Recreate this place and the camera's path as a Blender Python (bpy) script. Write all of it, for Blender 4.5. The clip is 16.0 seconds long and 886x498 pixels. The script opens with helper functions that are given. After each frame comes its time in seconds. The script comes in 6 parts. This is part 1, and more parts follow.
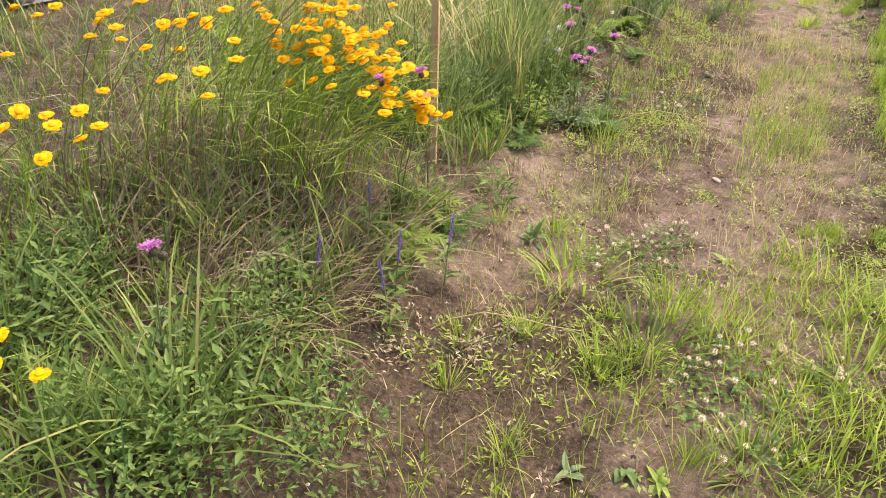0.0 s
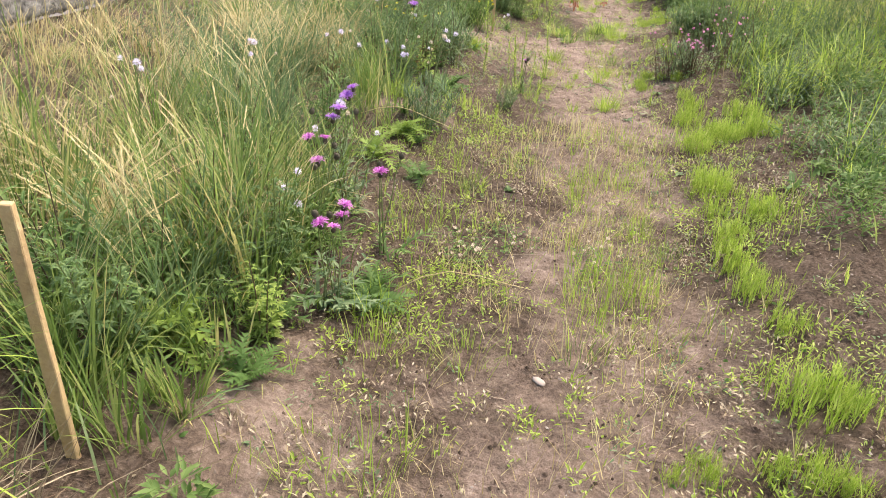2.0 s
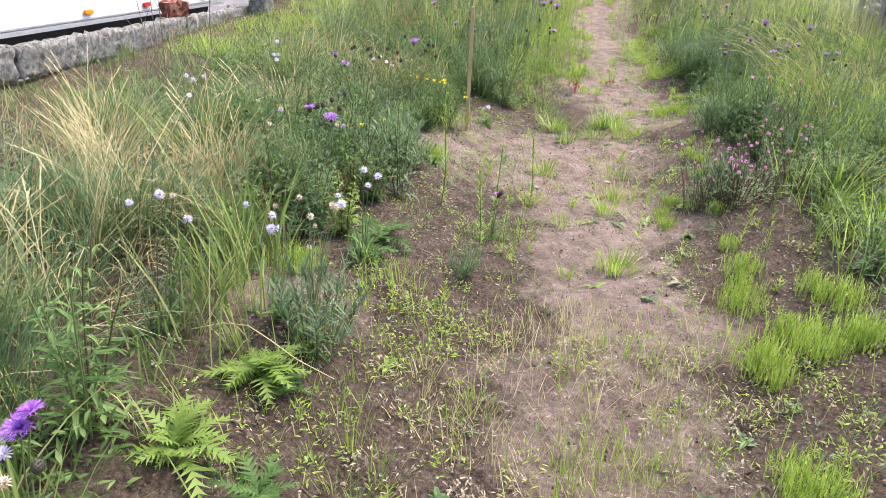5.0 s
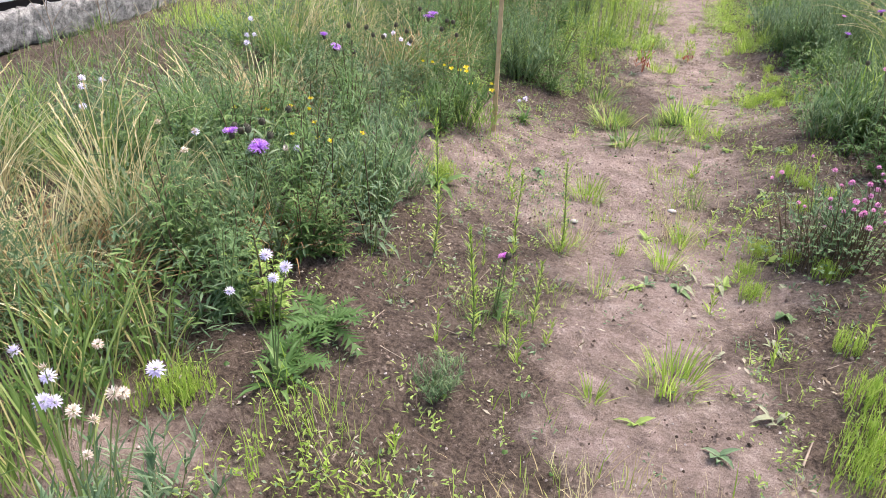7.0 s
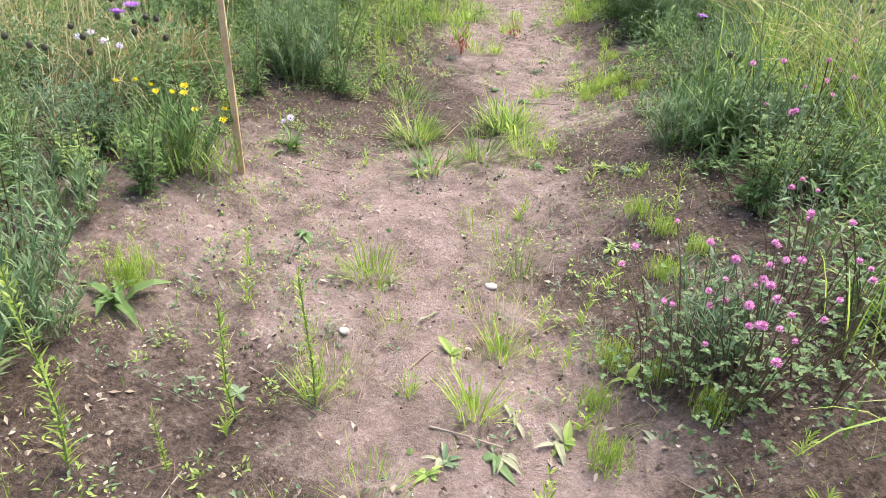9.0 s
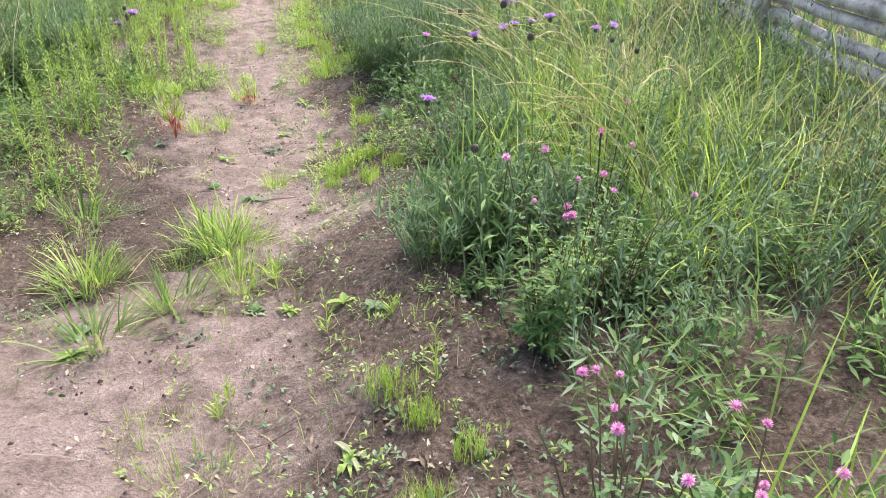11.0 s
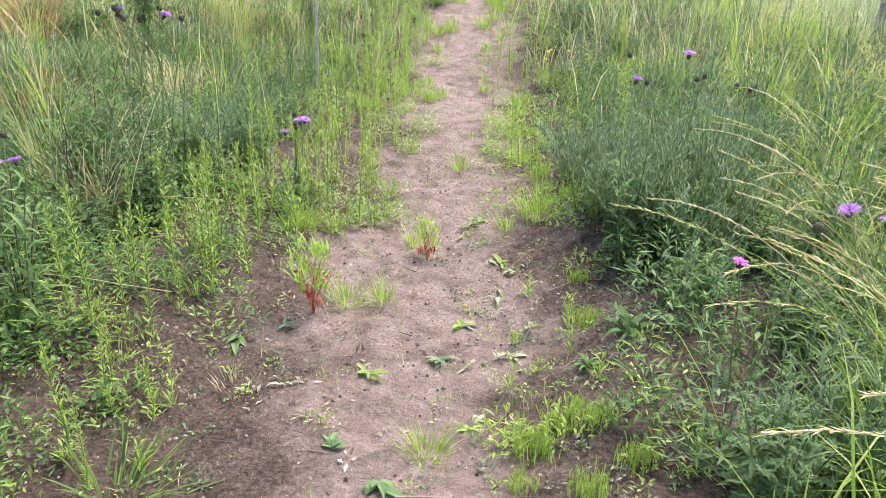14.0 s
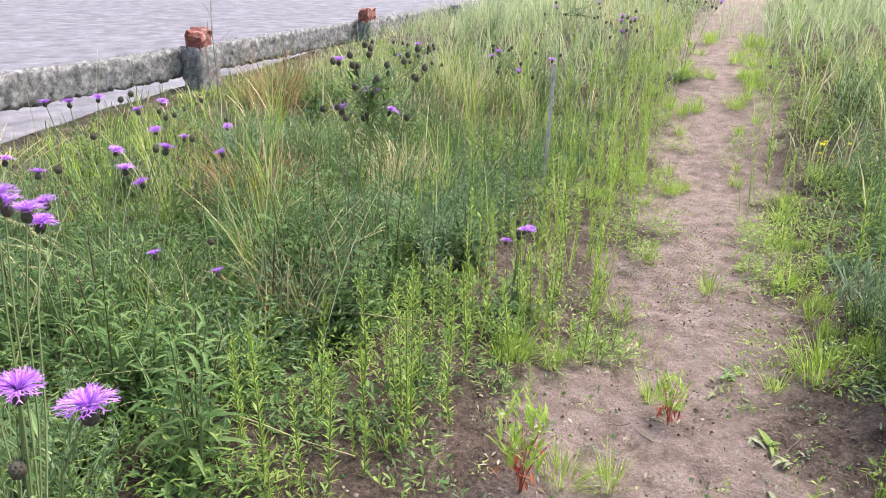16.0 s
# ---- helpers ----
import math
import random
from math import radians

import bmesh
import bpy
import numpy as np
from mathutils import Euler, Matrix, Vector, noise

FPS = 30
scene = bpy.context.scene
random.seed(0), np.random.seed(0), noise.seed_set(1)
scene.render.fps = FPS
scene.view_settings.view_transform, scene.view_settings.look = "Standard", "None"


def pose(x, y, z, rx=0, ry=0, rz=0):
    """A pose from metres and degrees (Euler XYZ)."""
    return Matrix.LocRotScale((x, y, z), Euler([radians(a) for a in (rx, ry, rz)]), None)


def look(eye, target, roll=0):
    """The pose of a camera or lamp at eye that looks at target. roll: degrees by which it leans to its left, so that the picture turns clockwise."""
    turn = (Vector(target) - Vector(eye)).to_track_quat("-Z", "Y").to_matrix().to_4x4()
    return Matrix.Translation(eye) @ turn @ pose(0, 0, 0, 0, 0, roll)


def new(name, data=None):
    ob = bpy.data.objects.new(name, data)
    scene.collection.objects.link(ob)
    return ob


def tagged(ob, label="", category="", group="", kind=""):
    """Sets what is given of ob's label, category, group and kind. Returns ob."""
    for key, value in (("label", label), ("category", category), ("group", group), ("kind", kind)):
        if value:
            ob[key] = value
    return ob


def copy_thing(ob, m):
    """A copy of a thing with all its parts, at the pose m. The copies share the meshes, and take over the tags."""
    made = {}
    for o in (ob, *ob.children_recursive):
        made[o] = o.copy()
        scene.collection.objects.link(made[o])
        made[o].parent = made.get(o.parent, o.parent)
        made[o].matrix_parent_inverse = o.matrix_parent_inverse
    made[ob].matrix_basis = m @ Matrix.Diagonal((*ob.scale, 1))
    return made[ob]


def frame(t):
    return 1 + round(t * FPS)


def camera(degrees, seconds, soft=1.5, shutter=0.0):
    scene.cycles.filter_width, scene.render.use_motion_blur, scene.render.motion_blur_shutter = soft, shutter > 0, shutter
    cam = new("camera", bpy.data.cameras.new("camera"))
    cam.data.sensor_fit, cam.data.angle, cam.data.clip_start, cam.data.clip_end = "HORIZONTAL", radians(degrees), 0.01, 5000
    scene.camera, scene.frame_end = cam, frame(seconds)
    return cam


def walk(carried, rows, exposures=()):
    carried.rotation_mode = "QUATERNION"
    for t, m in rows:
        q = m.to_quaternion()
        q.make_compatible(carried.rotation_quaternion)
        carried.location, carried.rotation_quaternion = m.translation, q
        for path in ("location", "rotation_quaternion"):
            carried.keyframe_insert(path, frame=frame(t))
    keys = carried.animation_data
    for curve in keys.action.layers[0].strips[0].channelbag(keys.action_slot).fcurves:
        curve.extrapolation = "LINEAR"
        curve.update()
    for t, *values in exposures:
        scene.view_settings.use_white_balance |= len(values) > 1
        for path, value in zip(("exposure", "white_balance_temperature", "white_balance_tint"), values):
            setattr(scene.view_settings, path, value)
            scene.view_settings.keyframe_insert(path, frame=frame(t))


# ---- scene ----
cam = camera(64.0, 16.0, soft=0.75)
PATH = [
    (0, (0.715, 0.471, 1.364), (0.034, 2.018, 0.295), 2.8),
    (0.5, (0.647, 0.762, 1.362), (0.077, 2.375, 0.325), 2.7),
    (1, (0.538, 1.076, 1.381), (0.089, 2.753, 0.388), 3.0),
    (1.5, (0.542, 1.426, 1.351), (0.199, 3.147, 0.39), 3.3),
    (2, (0.592, 1.777, 1.357), (0.337, 3.532, 0.432), 3.9),
    (2.5, (0.578, 2.101, 1.347), (0.393, 3.882, 0.456), 4.4),
    (3, (0.573, 2.42, 1.373), (0.408, 4.222, 0.52), 4.2),
    (3.5, (0.619, 2.772, 1.359), (0.46, 4.591, 0.543), 4.4),
    (4, (0.677, 3.1, 1.364), (0.489, 4.927, 0.573), 4.3),
    (4.5, (0.637, 3.422, 1.372), (0.404, 5.243, 0.577), 4.0),
    (4.7, (0.633, 3.52, 1.38), (0.376, 5.337, 0.583), 3.9),
    (6.8, (0.686, 4.746, 1.4), (0.224, 6.46, 0.479), 3.0),
    (7, (0.707, 4.892, 1.382), (0.243, 6.601, 0.453), 2.9),
    (7.5, (0.782, 5.25, 1.401), (0.323, 6.956, 0.462), 2.6),
    (8, (0.826, 5.598, 1.35), (0.428, 7.306, 0.386), 2.6),
    (8.5, (0.852, 5.924, 1.362), (0.574, 7.638, 0.369), 2.6),
    (9, (0.888, 6.257, 1.309), (0.795, 7.98, 0.298), 3.0),
    (9.5, (0.979, 6.574, 1.303), (1.124, 8.291, 0.289), 3.9),
    (9.7, (1.029, 6.684, 1.295), (1.309, 8.385, 0.281), 4.4),
    (11.8, (1.373, 7.658, 1.255), (1.769, 9.42, 0.396), 1.2),
    (12, (1.365, 7.783, 1.25), (1.727, 9.556, 0.398), 1.3),
    (12.5, (1.356, 8.094, 1.283), (1.623, 9.893, 0.451), 1.1),
    (13, (1.383, 8.372, 1.287), (1.534, 10.192, 0.472), 0.9),
    (13.5, (1.423, 8.632, 1.31), (1.452, 10.467, 0.513), 1.6),
    (14, (1.359, 8.855, 1.304), (1.213, 10.688, 0.517), 2.0),
    (14.5, (1.186, 9.07, 1.35), (0.812, 10.878, 0.58), 2.1),
    (15, (1.11, 9.219, 1.365), (0.543, 10.986, 0.619), 2.1),
    (15.5, (1.112, 9.38, 1.399), (0.422, 11.12, 0.693), 1.8),
    (16, (1.135, 9.452, 1.399), (0.415, 11.199, 0.743), 1.1),
]
EXPOSURES = [(0, 1.38, 8100, 14), (2, 1.49, 7500, 12), (3.5, 1.52, 7250, 13), (4.5, 1.51, 6600, 14), (7, 1.51, 6450, 15), (9.5, 1.74, 6450, 15), (12, 1.77, 6250, 13), (14, 1.71, 6280, 13), (15, 1.73, 6350, 14), (16, 1.54, 6350, 14)]
walk(cam, [(t, look(eye, target, roll)) for t, eye, target, roll in PATH], EXPOSURES)

# ---------------------------------------------------------------- light
world = bpy.data.worlds.new("sky")
scene.world = world
world.use_nodes = True
wn = world.node_tree.nodes
sky = wn.new("ShaderNodeTexSky")
sky.sky_type, sky.sun_disc = "NISHITA", False
SUN_ELEV, SUN_AZ = radians(62), radians(40)      # azimuth from +y towards +x
sky.sun_elevation, sky.sun_rotation = SUN_ELEV, SUN_AZ
sky.air_density, sky.dust_density, sky.ozone_density = 1.0, 4.0, 1.0
world.node_tree.links.new(sky.outputs[0], wn["Background"].inputs[0])
wn["Background"].inputs[1].default_value = 0.15
sun = new("sun", bpy.data.lights.new("sun", "SUN"))
sun.data.energy, sun.data.angle, sun.data.color = 1.7, radians(38), (1.0, 0.95, 0.87)
to_sun = Vector((math.sin(SUN_AZ) * math.cos(SUN_ELEV), math.cos(SUN_AZ) * math.cos(SUN_ELEV), math.sin(SUN_ELEV)))
sun.matrix_world = look(to_sun * 50, (0, 0, 0))

# ---------------------------------------------------------------- materials
def node_mat(name):
    m = bpy.data.materials.new(name)
    m.use_nodes = True
    nt = m.node_tree
    nt.nodes.clear()
    out = nt.nodes.new("ShaderNodeOutputMaterial")
    return m, nt, out


def ramp(nt, fac, stops):
    r = nt.nodes.new("ShaderNodeValToRGB")
    e = r.color_ramp.elements
    while len(e) < len(stops):
        e.new(0.5)
    for el, (p, c) in zip(e, stops):
        el.position, el.color = p, (*c, 1)
    nt.links.new(fac, r.inputs[0])
    return r.outputs[0]


def noise_tex(nt, scale, detail=4, rough=0.6, dim="3D"):
    c = nt.nodes.new("ShaderNodeTexCoord")
    n = nt.nodes.new("ShaderNodeTexNoise")
    n.inputs["Scale"].default_value, n.inputs["Detail"].default_value, n.inputs["Roughness"].default_value = scale, detail, rough
    nt.links.new(c.outputs["Object"], n.inputs["Vector"])
    return n.outputs["Fac"]


def math_node(nt, op, a, b):
    n = nt.nodes.new("ShaderNodeMath")
    n.operation = op
    for i, v in enumerate((a, b)):
        if isinstance(v, (int, float)):
            n.inputs[i].default_value = v
        else:
            nt.links.new(v, n.inputs[i])
    return n.outputs[0]


def leaf_mat(name, dark, mid, light, glow=0.35, rough=0.42, stain=None):
    """Thin plant tissue: colour varies by blade, plant and along a noise; light passes through."""
    m, nt, out = node_mat(name)
    g = nt.nodes.new("ShaderNodeNewGeometry")
    o = nt.nodes.new("ShaderNodeObjectInfo")
    n = noise_tex(nt, 9, 3)
    f = math_node(nt, "ADD", math_node(nt, "MULTIPLY", g.outputs["Random Per Island"], 0.7),
                  math_node(nt, "MULTIPLY", o.outputs["Random"], 0.15))
    f = math_node(nt, "ADD", f, math_node(nt, "MULTIPLY", n, 0.3))
    stops = [(0.12, dark), (0.5, mid), (0.85, light)]
    if stain:
        stops.append((0.97, stain))
    col = ramp(nt, f, stops)
    p = nt.nodes.new("ShaderNodeBsdfPrincipled")
    p.inputs["Roughness"].default_value = rough
    p.inputs["Specular IOR Level"].default_value = 0.28 if glow else 0.2
    t = nt.nodes.new("ShaderNodeBsdfTranslucent")
    mix = nt.nodes.new("ShaderNodeMixShader")
    mix.inputs[0].default_value = glow
    nt.links.new(col, p.inputs["Base Color"])
    nt.links.new(col, t.inputs["Color"])
    nt.links.new(p.outputs[0], mix.inputs[1])
    nt.links.new(t.outputs[0], mix.inputs[2])
    nt.links.new(mix.outputs[0], out.inputs[0])
    return m


def solid_mat(name, stops, scale=8, rough=0.7, bump=0.3, bump_scale=60, metallic=0.0, spec=0.4):
    m, nt, out = node_mat(name)
    p = nt.nodes.new("ShaderNodeBsdfPrincipled")
    a = noise_tex(nt, scale, 6)
    b = noise_tex(nt, bump_scale, 5, 0.7)
    f = math_node(nt, "ADD", math_node(nt, "MULTIPLY", a, 0.65), math_node(nt, "MULTIPLY", b, 0.35))
    nt.links.new(ramp(nt, f, stops), p.inputs["Base Color"])
    p.inputs["Roughness"].default_value, p.inputs["Metallic"].default_value = rough, metallic
    p.inputs["Specular IOR Level"].default_value = spec
    if bump:
        bn = nt.nodes.new("ShaderNodeBump")
        bn.inputs["Strength"].default_value, bn.inputs["Distance"].default_value = bump, 0.01
        nt.links.new(b, bn.inputs["Height"])
        nt.links.new(bn.outputs[0], p.inputs["Normal"])
    nt.links.new(p.outputs[0], out.inputs[0])
    return m


GRASS = leaf_mat("grass_green", (0.0624, 0.117, 0.0234), (0.14, 0.226, 0.0546), (0.281, 0.359, 0.109), 0.45, stain=(0.55, 0.48, 0.22))
GRASS_BLUE = leaf_mat("grass_grey_green", (0.0546, 0.109, 0.0468), (0.117, 0.203, 0.0858), (0.242, 0.328, 0.156), 0.4)
# paler GRASS for the far meadow, its hazy brightness put into the colour
GRASS_PALE = leaf_mat("grass_pale_haze", (0.13, 0.19, 0.07), (0.28, 0.36, 0.15), (0.50, 0.54, 0.30), 0.45)
GRASS_LIME = leaf_mat("grass_lime", (0.16, 0.26, 0.03), (0.28, 0.42, 0.06), (0.46, 0.56, 0.14), 0.5)
STRAW = leaf_mat("dry_straw", (0.30, 0.24, 0.11), (0.50, 0.42, 0.21), (0.70, 0.62, 0.38), 0.35, 0.6)
RUST = leaf_mat("dry_russet_grass", (0.16, 0.08, 0.04), (0.30, 0.17, 0.08), (0.46, 0.32, 0.16), 0.25, 0.7)
LEAF = leaf_mat("leaf_mid_green", (0.0444, 0.0962, 0.0222), (0.0962, 0.185, 0.0481), (0.2, 0.296, 0.0962), 0.4, 0.58)
LEAF_LIGHT = leaf_mat("leaf_light_green", (0.123, 0.211, 0.0352), (0.229, 0.343, 0.0704), (0.37, 0.475, 0.132), 0.45, 0.5)
LEAF_GREY = leaf_mat("leaf_grey_green", (0.0546, 0.101, 0.0468), (0.117, 0.195, 0.0936), (0.226, 0.304, 0.164), 0.35, 0.6)
CLOVER_LEAF = leaf_mat("clover_leaf", (0.045, 0.09, 0.03), (0.09, 0.165, 0.055), (0.17, 0.26, 0.10), 0.35, 0.5)
YELLOW = leaf_mat("yellow_petal", (0.80, 0.36, 0.005), (0.90, 0.47, 0.008), (0.94, 0.58, 0.02), 0.3, 0.6)
ORANGE = leaf_mat("yellow_disc", (0.60, 0.26, 0.01), (0.74, 0.36, 0.01), (0.84, 0.47, 0.02), 0.1, 0.8)
LEMON = leaf_mat("lemon_petal", (0.75, 0.58, 0.02), (0.85, 0.70, 0.03), (0.9, 0.78, 0.08), 0.3, 0.6)
PURPLE = leaf_mat("purple_floret", (0.32, 0.09, 0.50), (0.50, 0.19, 0.70), (0.68, 0.42, 0.84), 0.4, 0.6)
MAGENTA = leaf_mat("magenta_floret", (0.42, 0.06, 0.42), (0.60, 0.16, 0.58), (0.76, 0.40, 0.74), 0.4, 0.6)
PINK = leaf_mat("pink_floret", (0.46, 0.09, 0.30), (0.62, 0.20, 0.44), (0.80, 0.46, 0.64), 0.3, 0.6)
LILAC = leaf_mat("lilac_petal", (0.50, 0.44, 0.64), (0.66, 0.60, 0.78), (0.82, 0.78, 0.88), 0.3, 0.6)
WHITE_FL = leaf_mat("cream_floret", (0.36, 0.25, 0.17), (0.56, 0.46, 0.36), (0.76, 0.69, 0.60), 0.25, 0.7)
VIOLET = leaf_mat("violet_spike", (0.09, 0.05, 0.28), (0.17, 0.10, 0.45), (0.28, 0.2, 0.58), 0.25, 0.6)
PALE_LEAF = leaf_mat("withered_pale_leaf", (0.12, 0.14, 0.06), (0.22, 0.24, 0.13), (0.36, 0.36, 0.24), 0.15, 0.8)
DEAD_STALK = leaf_mat("dead_grey_stalk", (0.10, 0.075, 0.05), (0.21, 0.165, 0.115), (0.38, 0.32, 0.23), 0.1, 0.8)
BUD = solid_mat("dark_bud", [(0.3, (0.03, 0.026, 0.02)), (0.55, (0.08, 0.07, 0.045)), (0.75, (0.17, 0.145, 0.10))], 40, 0.7, 0.3, 200)
STEM = leaf_mat("green_stem", (0.07, 0.11, 0.03), (0.13, 0.18, 0.06), (0.22, 0.26, 0.11), 0.1)
STEM_DARK = leaf_mat("brown_stem", (0.05, 0.035, 0.02), (0.09, 0.06, 0.035), (0.15, 0.11, 0.06), 0.05)
RED = leaf_mat("red_leaf", (0.25, 0.03, 0.03), (0.40, 0.06, 0.05), (0.5, 0.18, 0.08), 0.3)
DEAD_LEAF = leaf_mat("dead_leaf", (0.10, 0.07, 0.045), (0.22, 0.17, 0.11), (0.42, 0.37, 0.28), 0.1, 0.8)
PEBBLE = leaf_mat("pebble_stone", (0.16, 0.12, 0.10), (0.32, 0.27, 0.24), (0.58, 0.52, 0.47), 0.0, 0.8)
SOIL = leaf_mat("soil_crumb", (0.04, 0.028, 0.02), (0.12, 0.085, 0.065), (0.28, 0.215, 0.175), 0.0, 0.9)
TWIG = leaf_mat("dead_twig", (0.07, 0.05, 0.035), (0.16, 0.11, 0.08), (0.36, 0.30, 0.23), 0.0, 0.85)
WOOD = solid_mat("stake_pine", [(0.3, (0.34, 0.22, 0.11)), (0.55, (0.52, 0.37, 0.20)), (0.75, (0.64, 0.50, 0.31))], 14, 0.75, 0.5, 90)
OLD_WOOD = solid_mat("weathered_wood", [(0.33, (0.16, 0.135, 0.115)), (0.5, (0.42, 0.375, 0.33)), (0.68, (0.68, 0.63, 0.57))], 7, 0.85, 0.8, 45)
CONCRETE = solid_mat("rough_concrete", [(0.36, (0.05, 0.05, 0.046)), (0.48, (0.16, 0.155, 0.145)), (0.58, (0.28, 0.272, 0.255)), (0.7, (0.46, 0.45, 0.42))], 26, 0.9, 0.8, 90)
ASPHALT = solid_mat("pale_asphalt", [(0.35, (0.075, 0.07, 0.076)), (0.5, (0.15, 0.141, 0.15)), (0.62, (0.22, 0.207, 0.217)), (0.75, (0.33, 0.312, 0.32))], 2.6, 0.85, 0.35, 40)
BRICK = solid_mat("red_brick", [(0.35, (0.10, 0.03, 0.025)), (0.5, (0.22, 0.07, 0.05)), (0.62, (0.36, 0.22, 0.18)), (0.7, (0.55, 0.46, 0.42))], 12, 0.85, 0.8, 60)
WHITE_PAINT = solid_mat("white_vehicle_paint", [(0.3, (0.66, 0.69, 0.72)), (0.7, (0.80, 0.81, 0.82))], 2.5, 0.3, 0.0)
GREY_TRIM = solid_mat("grey_trim", [(0.3, (0.30, 0.32, 0.34)), (0.7, (0.42, 0.43, 0.45))], 6, 0.4, 0.0)
RUBBER = solid_mat("black_rubber", [(0.3, (0.012, 0.012, 0.012)), (0.7, (0.03, 0.03, 0.03))], 10, 0.8, 0.2)
AMBER = solid_mat("amber_lens", [(0.3, (0.75, 0.25, 0.02)), (0.7, (0.85, 0.35, 0.03))], 10, 0.2, 0.0)
RED_LENS = solid_mat("red_lens", [(0.3, (0.45, 0.02, 0.02)), (0.7, (0.6, 0.04, 0.03))], 10, 0.2, 0.0)


def ground_mat():
    m, nt, out = node_mat("sand_and_soil")
    p = nt.nodes.new("ShaderNodeBsdfPrincipled")
    at = nt.nodes.new("ShaderNodeAttribute")
    at.attribute_name = "sand"
    big, mid, fine, grit = noise_tex(nt, 1.6, 5), noise_tex(nt, 9, 6, 0.65), noise_tex(nt, 60, 5, 0.7), noise_tex(nt, 260, 3, 0.6)
    s = math_node(nt, "ADD", at.outputs["Fac"], math_node(nt, "MULTIPLY", math_node(nt, "SUBTRACT", mid, 0.5), 1.5))
    s = math_node(nt, "ADD", s, math_node(nt, "MULTIPLY", math_node(nt, "SUBTRACT", big, 0.5), 0.9))
    crumb = nt.nodes.new("ShaderNodeTexVoronoi")
    crumb.inputs["Scale"].default_value = 110
    tc = nt.nodes.new("ShaderNodeTexCoord")
    nt.links.new(tc.outputs["Object"], crumb.inputs["Vector"])
    sep = nt.nodes.new("ShaderNodeSeparateColor")
    nt.links.new(crumb.outputs["Color"], sep.inputs[0])
    speck = sep.outputs[0]
    f = math_node(nt, "ADD", math_node(nt, "MULTIPLY", fine, 0.75), math_node(nt, "MULTIPLY", grit, 0.2))
    f = math_node(nt, "ADD", f, math_node(nt, "MULTIPLY", math_node(nt, "SUBTRACT", speck, 0.5), 0.11))
    f = math_node(nt, "ADD", f, math_node(nt, "MULTIPLY", math_node(nt, "SUBTRACT", mid, 0.5), 0.35))
    even = math_node(nt, "ADD", math_node(nt, "MULTIPLY", fine, 0.42), math_node(nt, "MULTIPLY", grit, 0.16))
    even = math_node(nt, "ADD", even, math_node(nt, "MULTIPLY", mid, 0.42))
    even = math_node(nt, "ADD", even, math_node(nt, "MULTIPLY", math_node(nt, "SUBTRACT", speck, 0.5), 0.04))
    soil = ramp(nt, f, [(0.28, (0.03, 0.021, 0.016)), (0.43, (0.082, 0.059, 0.044)), (0.58, (0.155, 0.115, 0.088)), (0.78, (0.38, 0.32, 0.265))])
    sand = ramp(nt, even, [(0.32, (0.130, 0.096, 0.075)), (0.44, (0.228, 0.169, 0.138)), (0.54, (0.308, 0.234, 0.196)), (0.68, (0.46, 0.374, 0.322))])
    mix = nt.nodes.new("ShaderNodeMix")
    mix.data_type = "RGBA"
    clampn = nt.nodes.new("ShaderNodeClamp")
    nt.links.new(s, clampn.inputs[0])
    nt.links.new(clampn.outputs[0], mix.inputs[0])
    nt.links.new(soil, mix.inputs[6])
    nt.links.new(sand, mix.inputs[7])
    nt.links.new(mix.outputs[2], p.inputs["Base Color"])
    p.inputs["Roughness"].default_value = 0.92
    p.inputs["Specular IOR Level"].default_value = 0.2
    bn = nt.nodes.new("ShaderNodeBump")
    bn.inputs["Strength"].default_value, bn.inputs["Distance"].default_value = 1.0, 0.024
    hsum = math_node(nt, "ADD", math_node(nt, "MULTIPLY", mid, 1.2), math_node(nt, "ADD", fine, math_node(nt, "MULTIPLY", grit, 0.5)))
    nt.links.new(hsum, bn.inputs["Height"])
    nt.links.new(bn.outputs[0], p.inputs["Normal"])
    nt.links.new(p.outputs[0], out.inputs[0])
    return m


GROUND = ground_mat()

# ---------------------------------------------------------------- lie of the land
PATH_Y = [0, 4.3, 6.7, 7.5, 8.2, 9.1, 11.1, 12.7, 13.5, 17, 33]
PATH_X = [.65, .65, .9, .74, .66, .68, .97, 1.07, .98, .85, .6]


def smooth(a, b, v):
    u = np.clip((np.asarray(v, float) - a) / (b - a), 0, 1)
    return u * u * (3 - 2 * u)


def path_x(y):
    return np.interp(y, PATH_Y, PATH_X)


def path_half(y):
    return np.interp(y, [0, 9.3, 10.5, 12.2, 16], [.52, .62, .5, .38, .42])


def hump(x, y):
    """Low-frequency unevenness, a few centimetres."""
    return 0.012 * (np.sin(3.1 * x + 1.7 * y) + np.sin(2.3 * y - 1.9 * x + 1) + 0.7 * np.sin(6.7 * x - 4.1 * y + 2) + 0.5 * np.sin(9.3 * y + 5.1 * x))


def height(x, y):
    x, y = np.asarray(x, float), np.asarray(y, float)
    d = np.abs(x - path_x(y))
    z = -0.04 + 0.15 * smooth(.4, 1.1, d) + 0.045 * np.clip(y - 11.5, 0, 40)
    z = z + (0.17 * np.clip(y - 15, 0, 4) + .04 * np.clip(y - 19, 0, 30)) * smooth(-3.4, -1.0, x) * smooth(4.4, 3.0, x)
    z = z + smooth(.8, 3.2, -x) * (0.12 + np.clip(.05 * (y - 8), 0, .5)) + smooth(2.0, 4.2, x) * 0.25
    z = z - 0.9 * smooth(3.5, 4.2, -x)
    return z + hump(x, y)


def hz(x, y):
    return float(height(x, y))


RNG = np.random.default_rng(7)


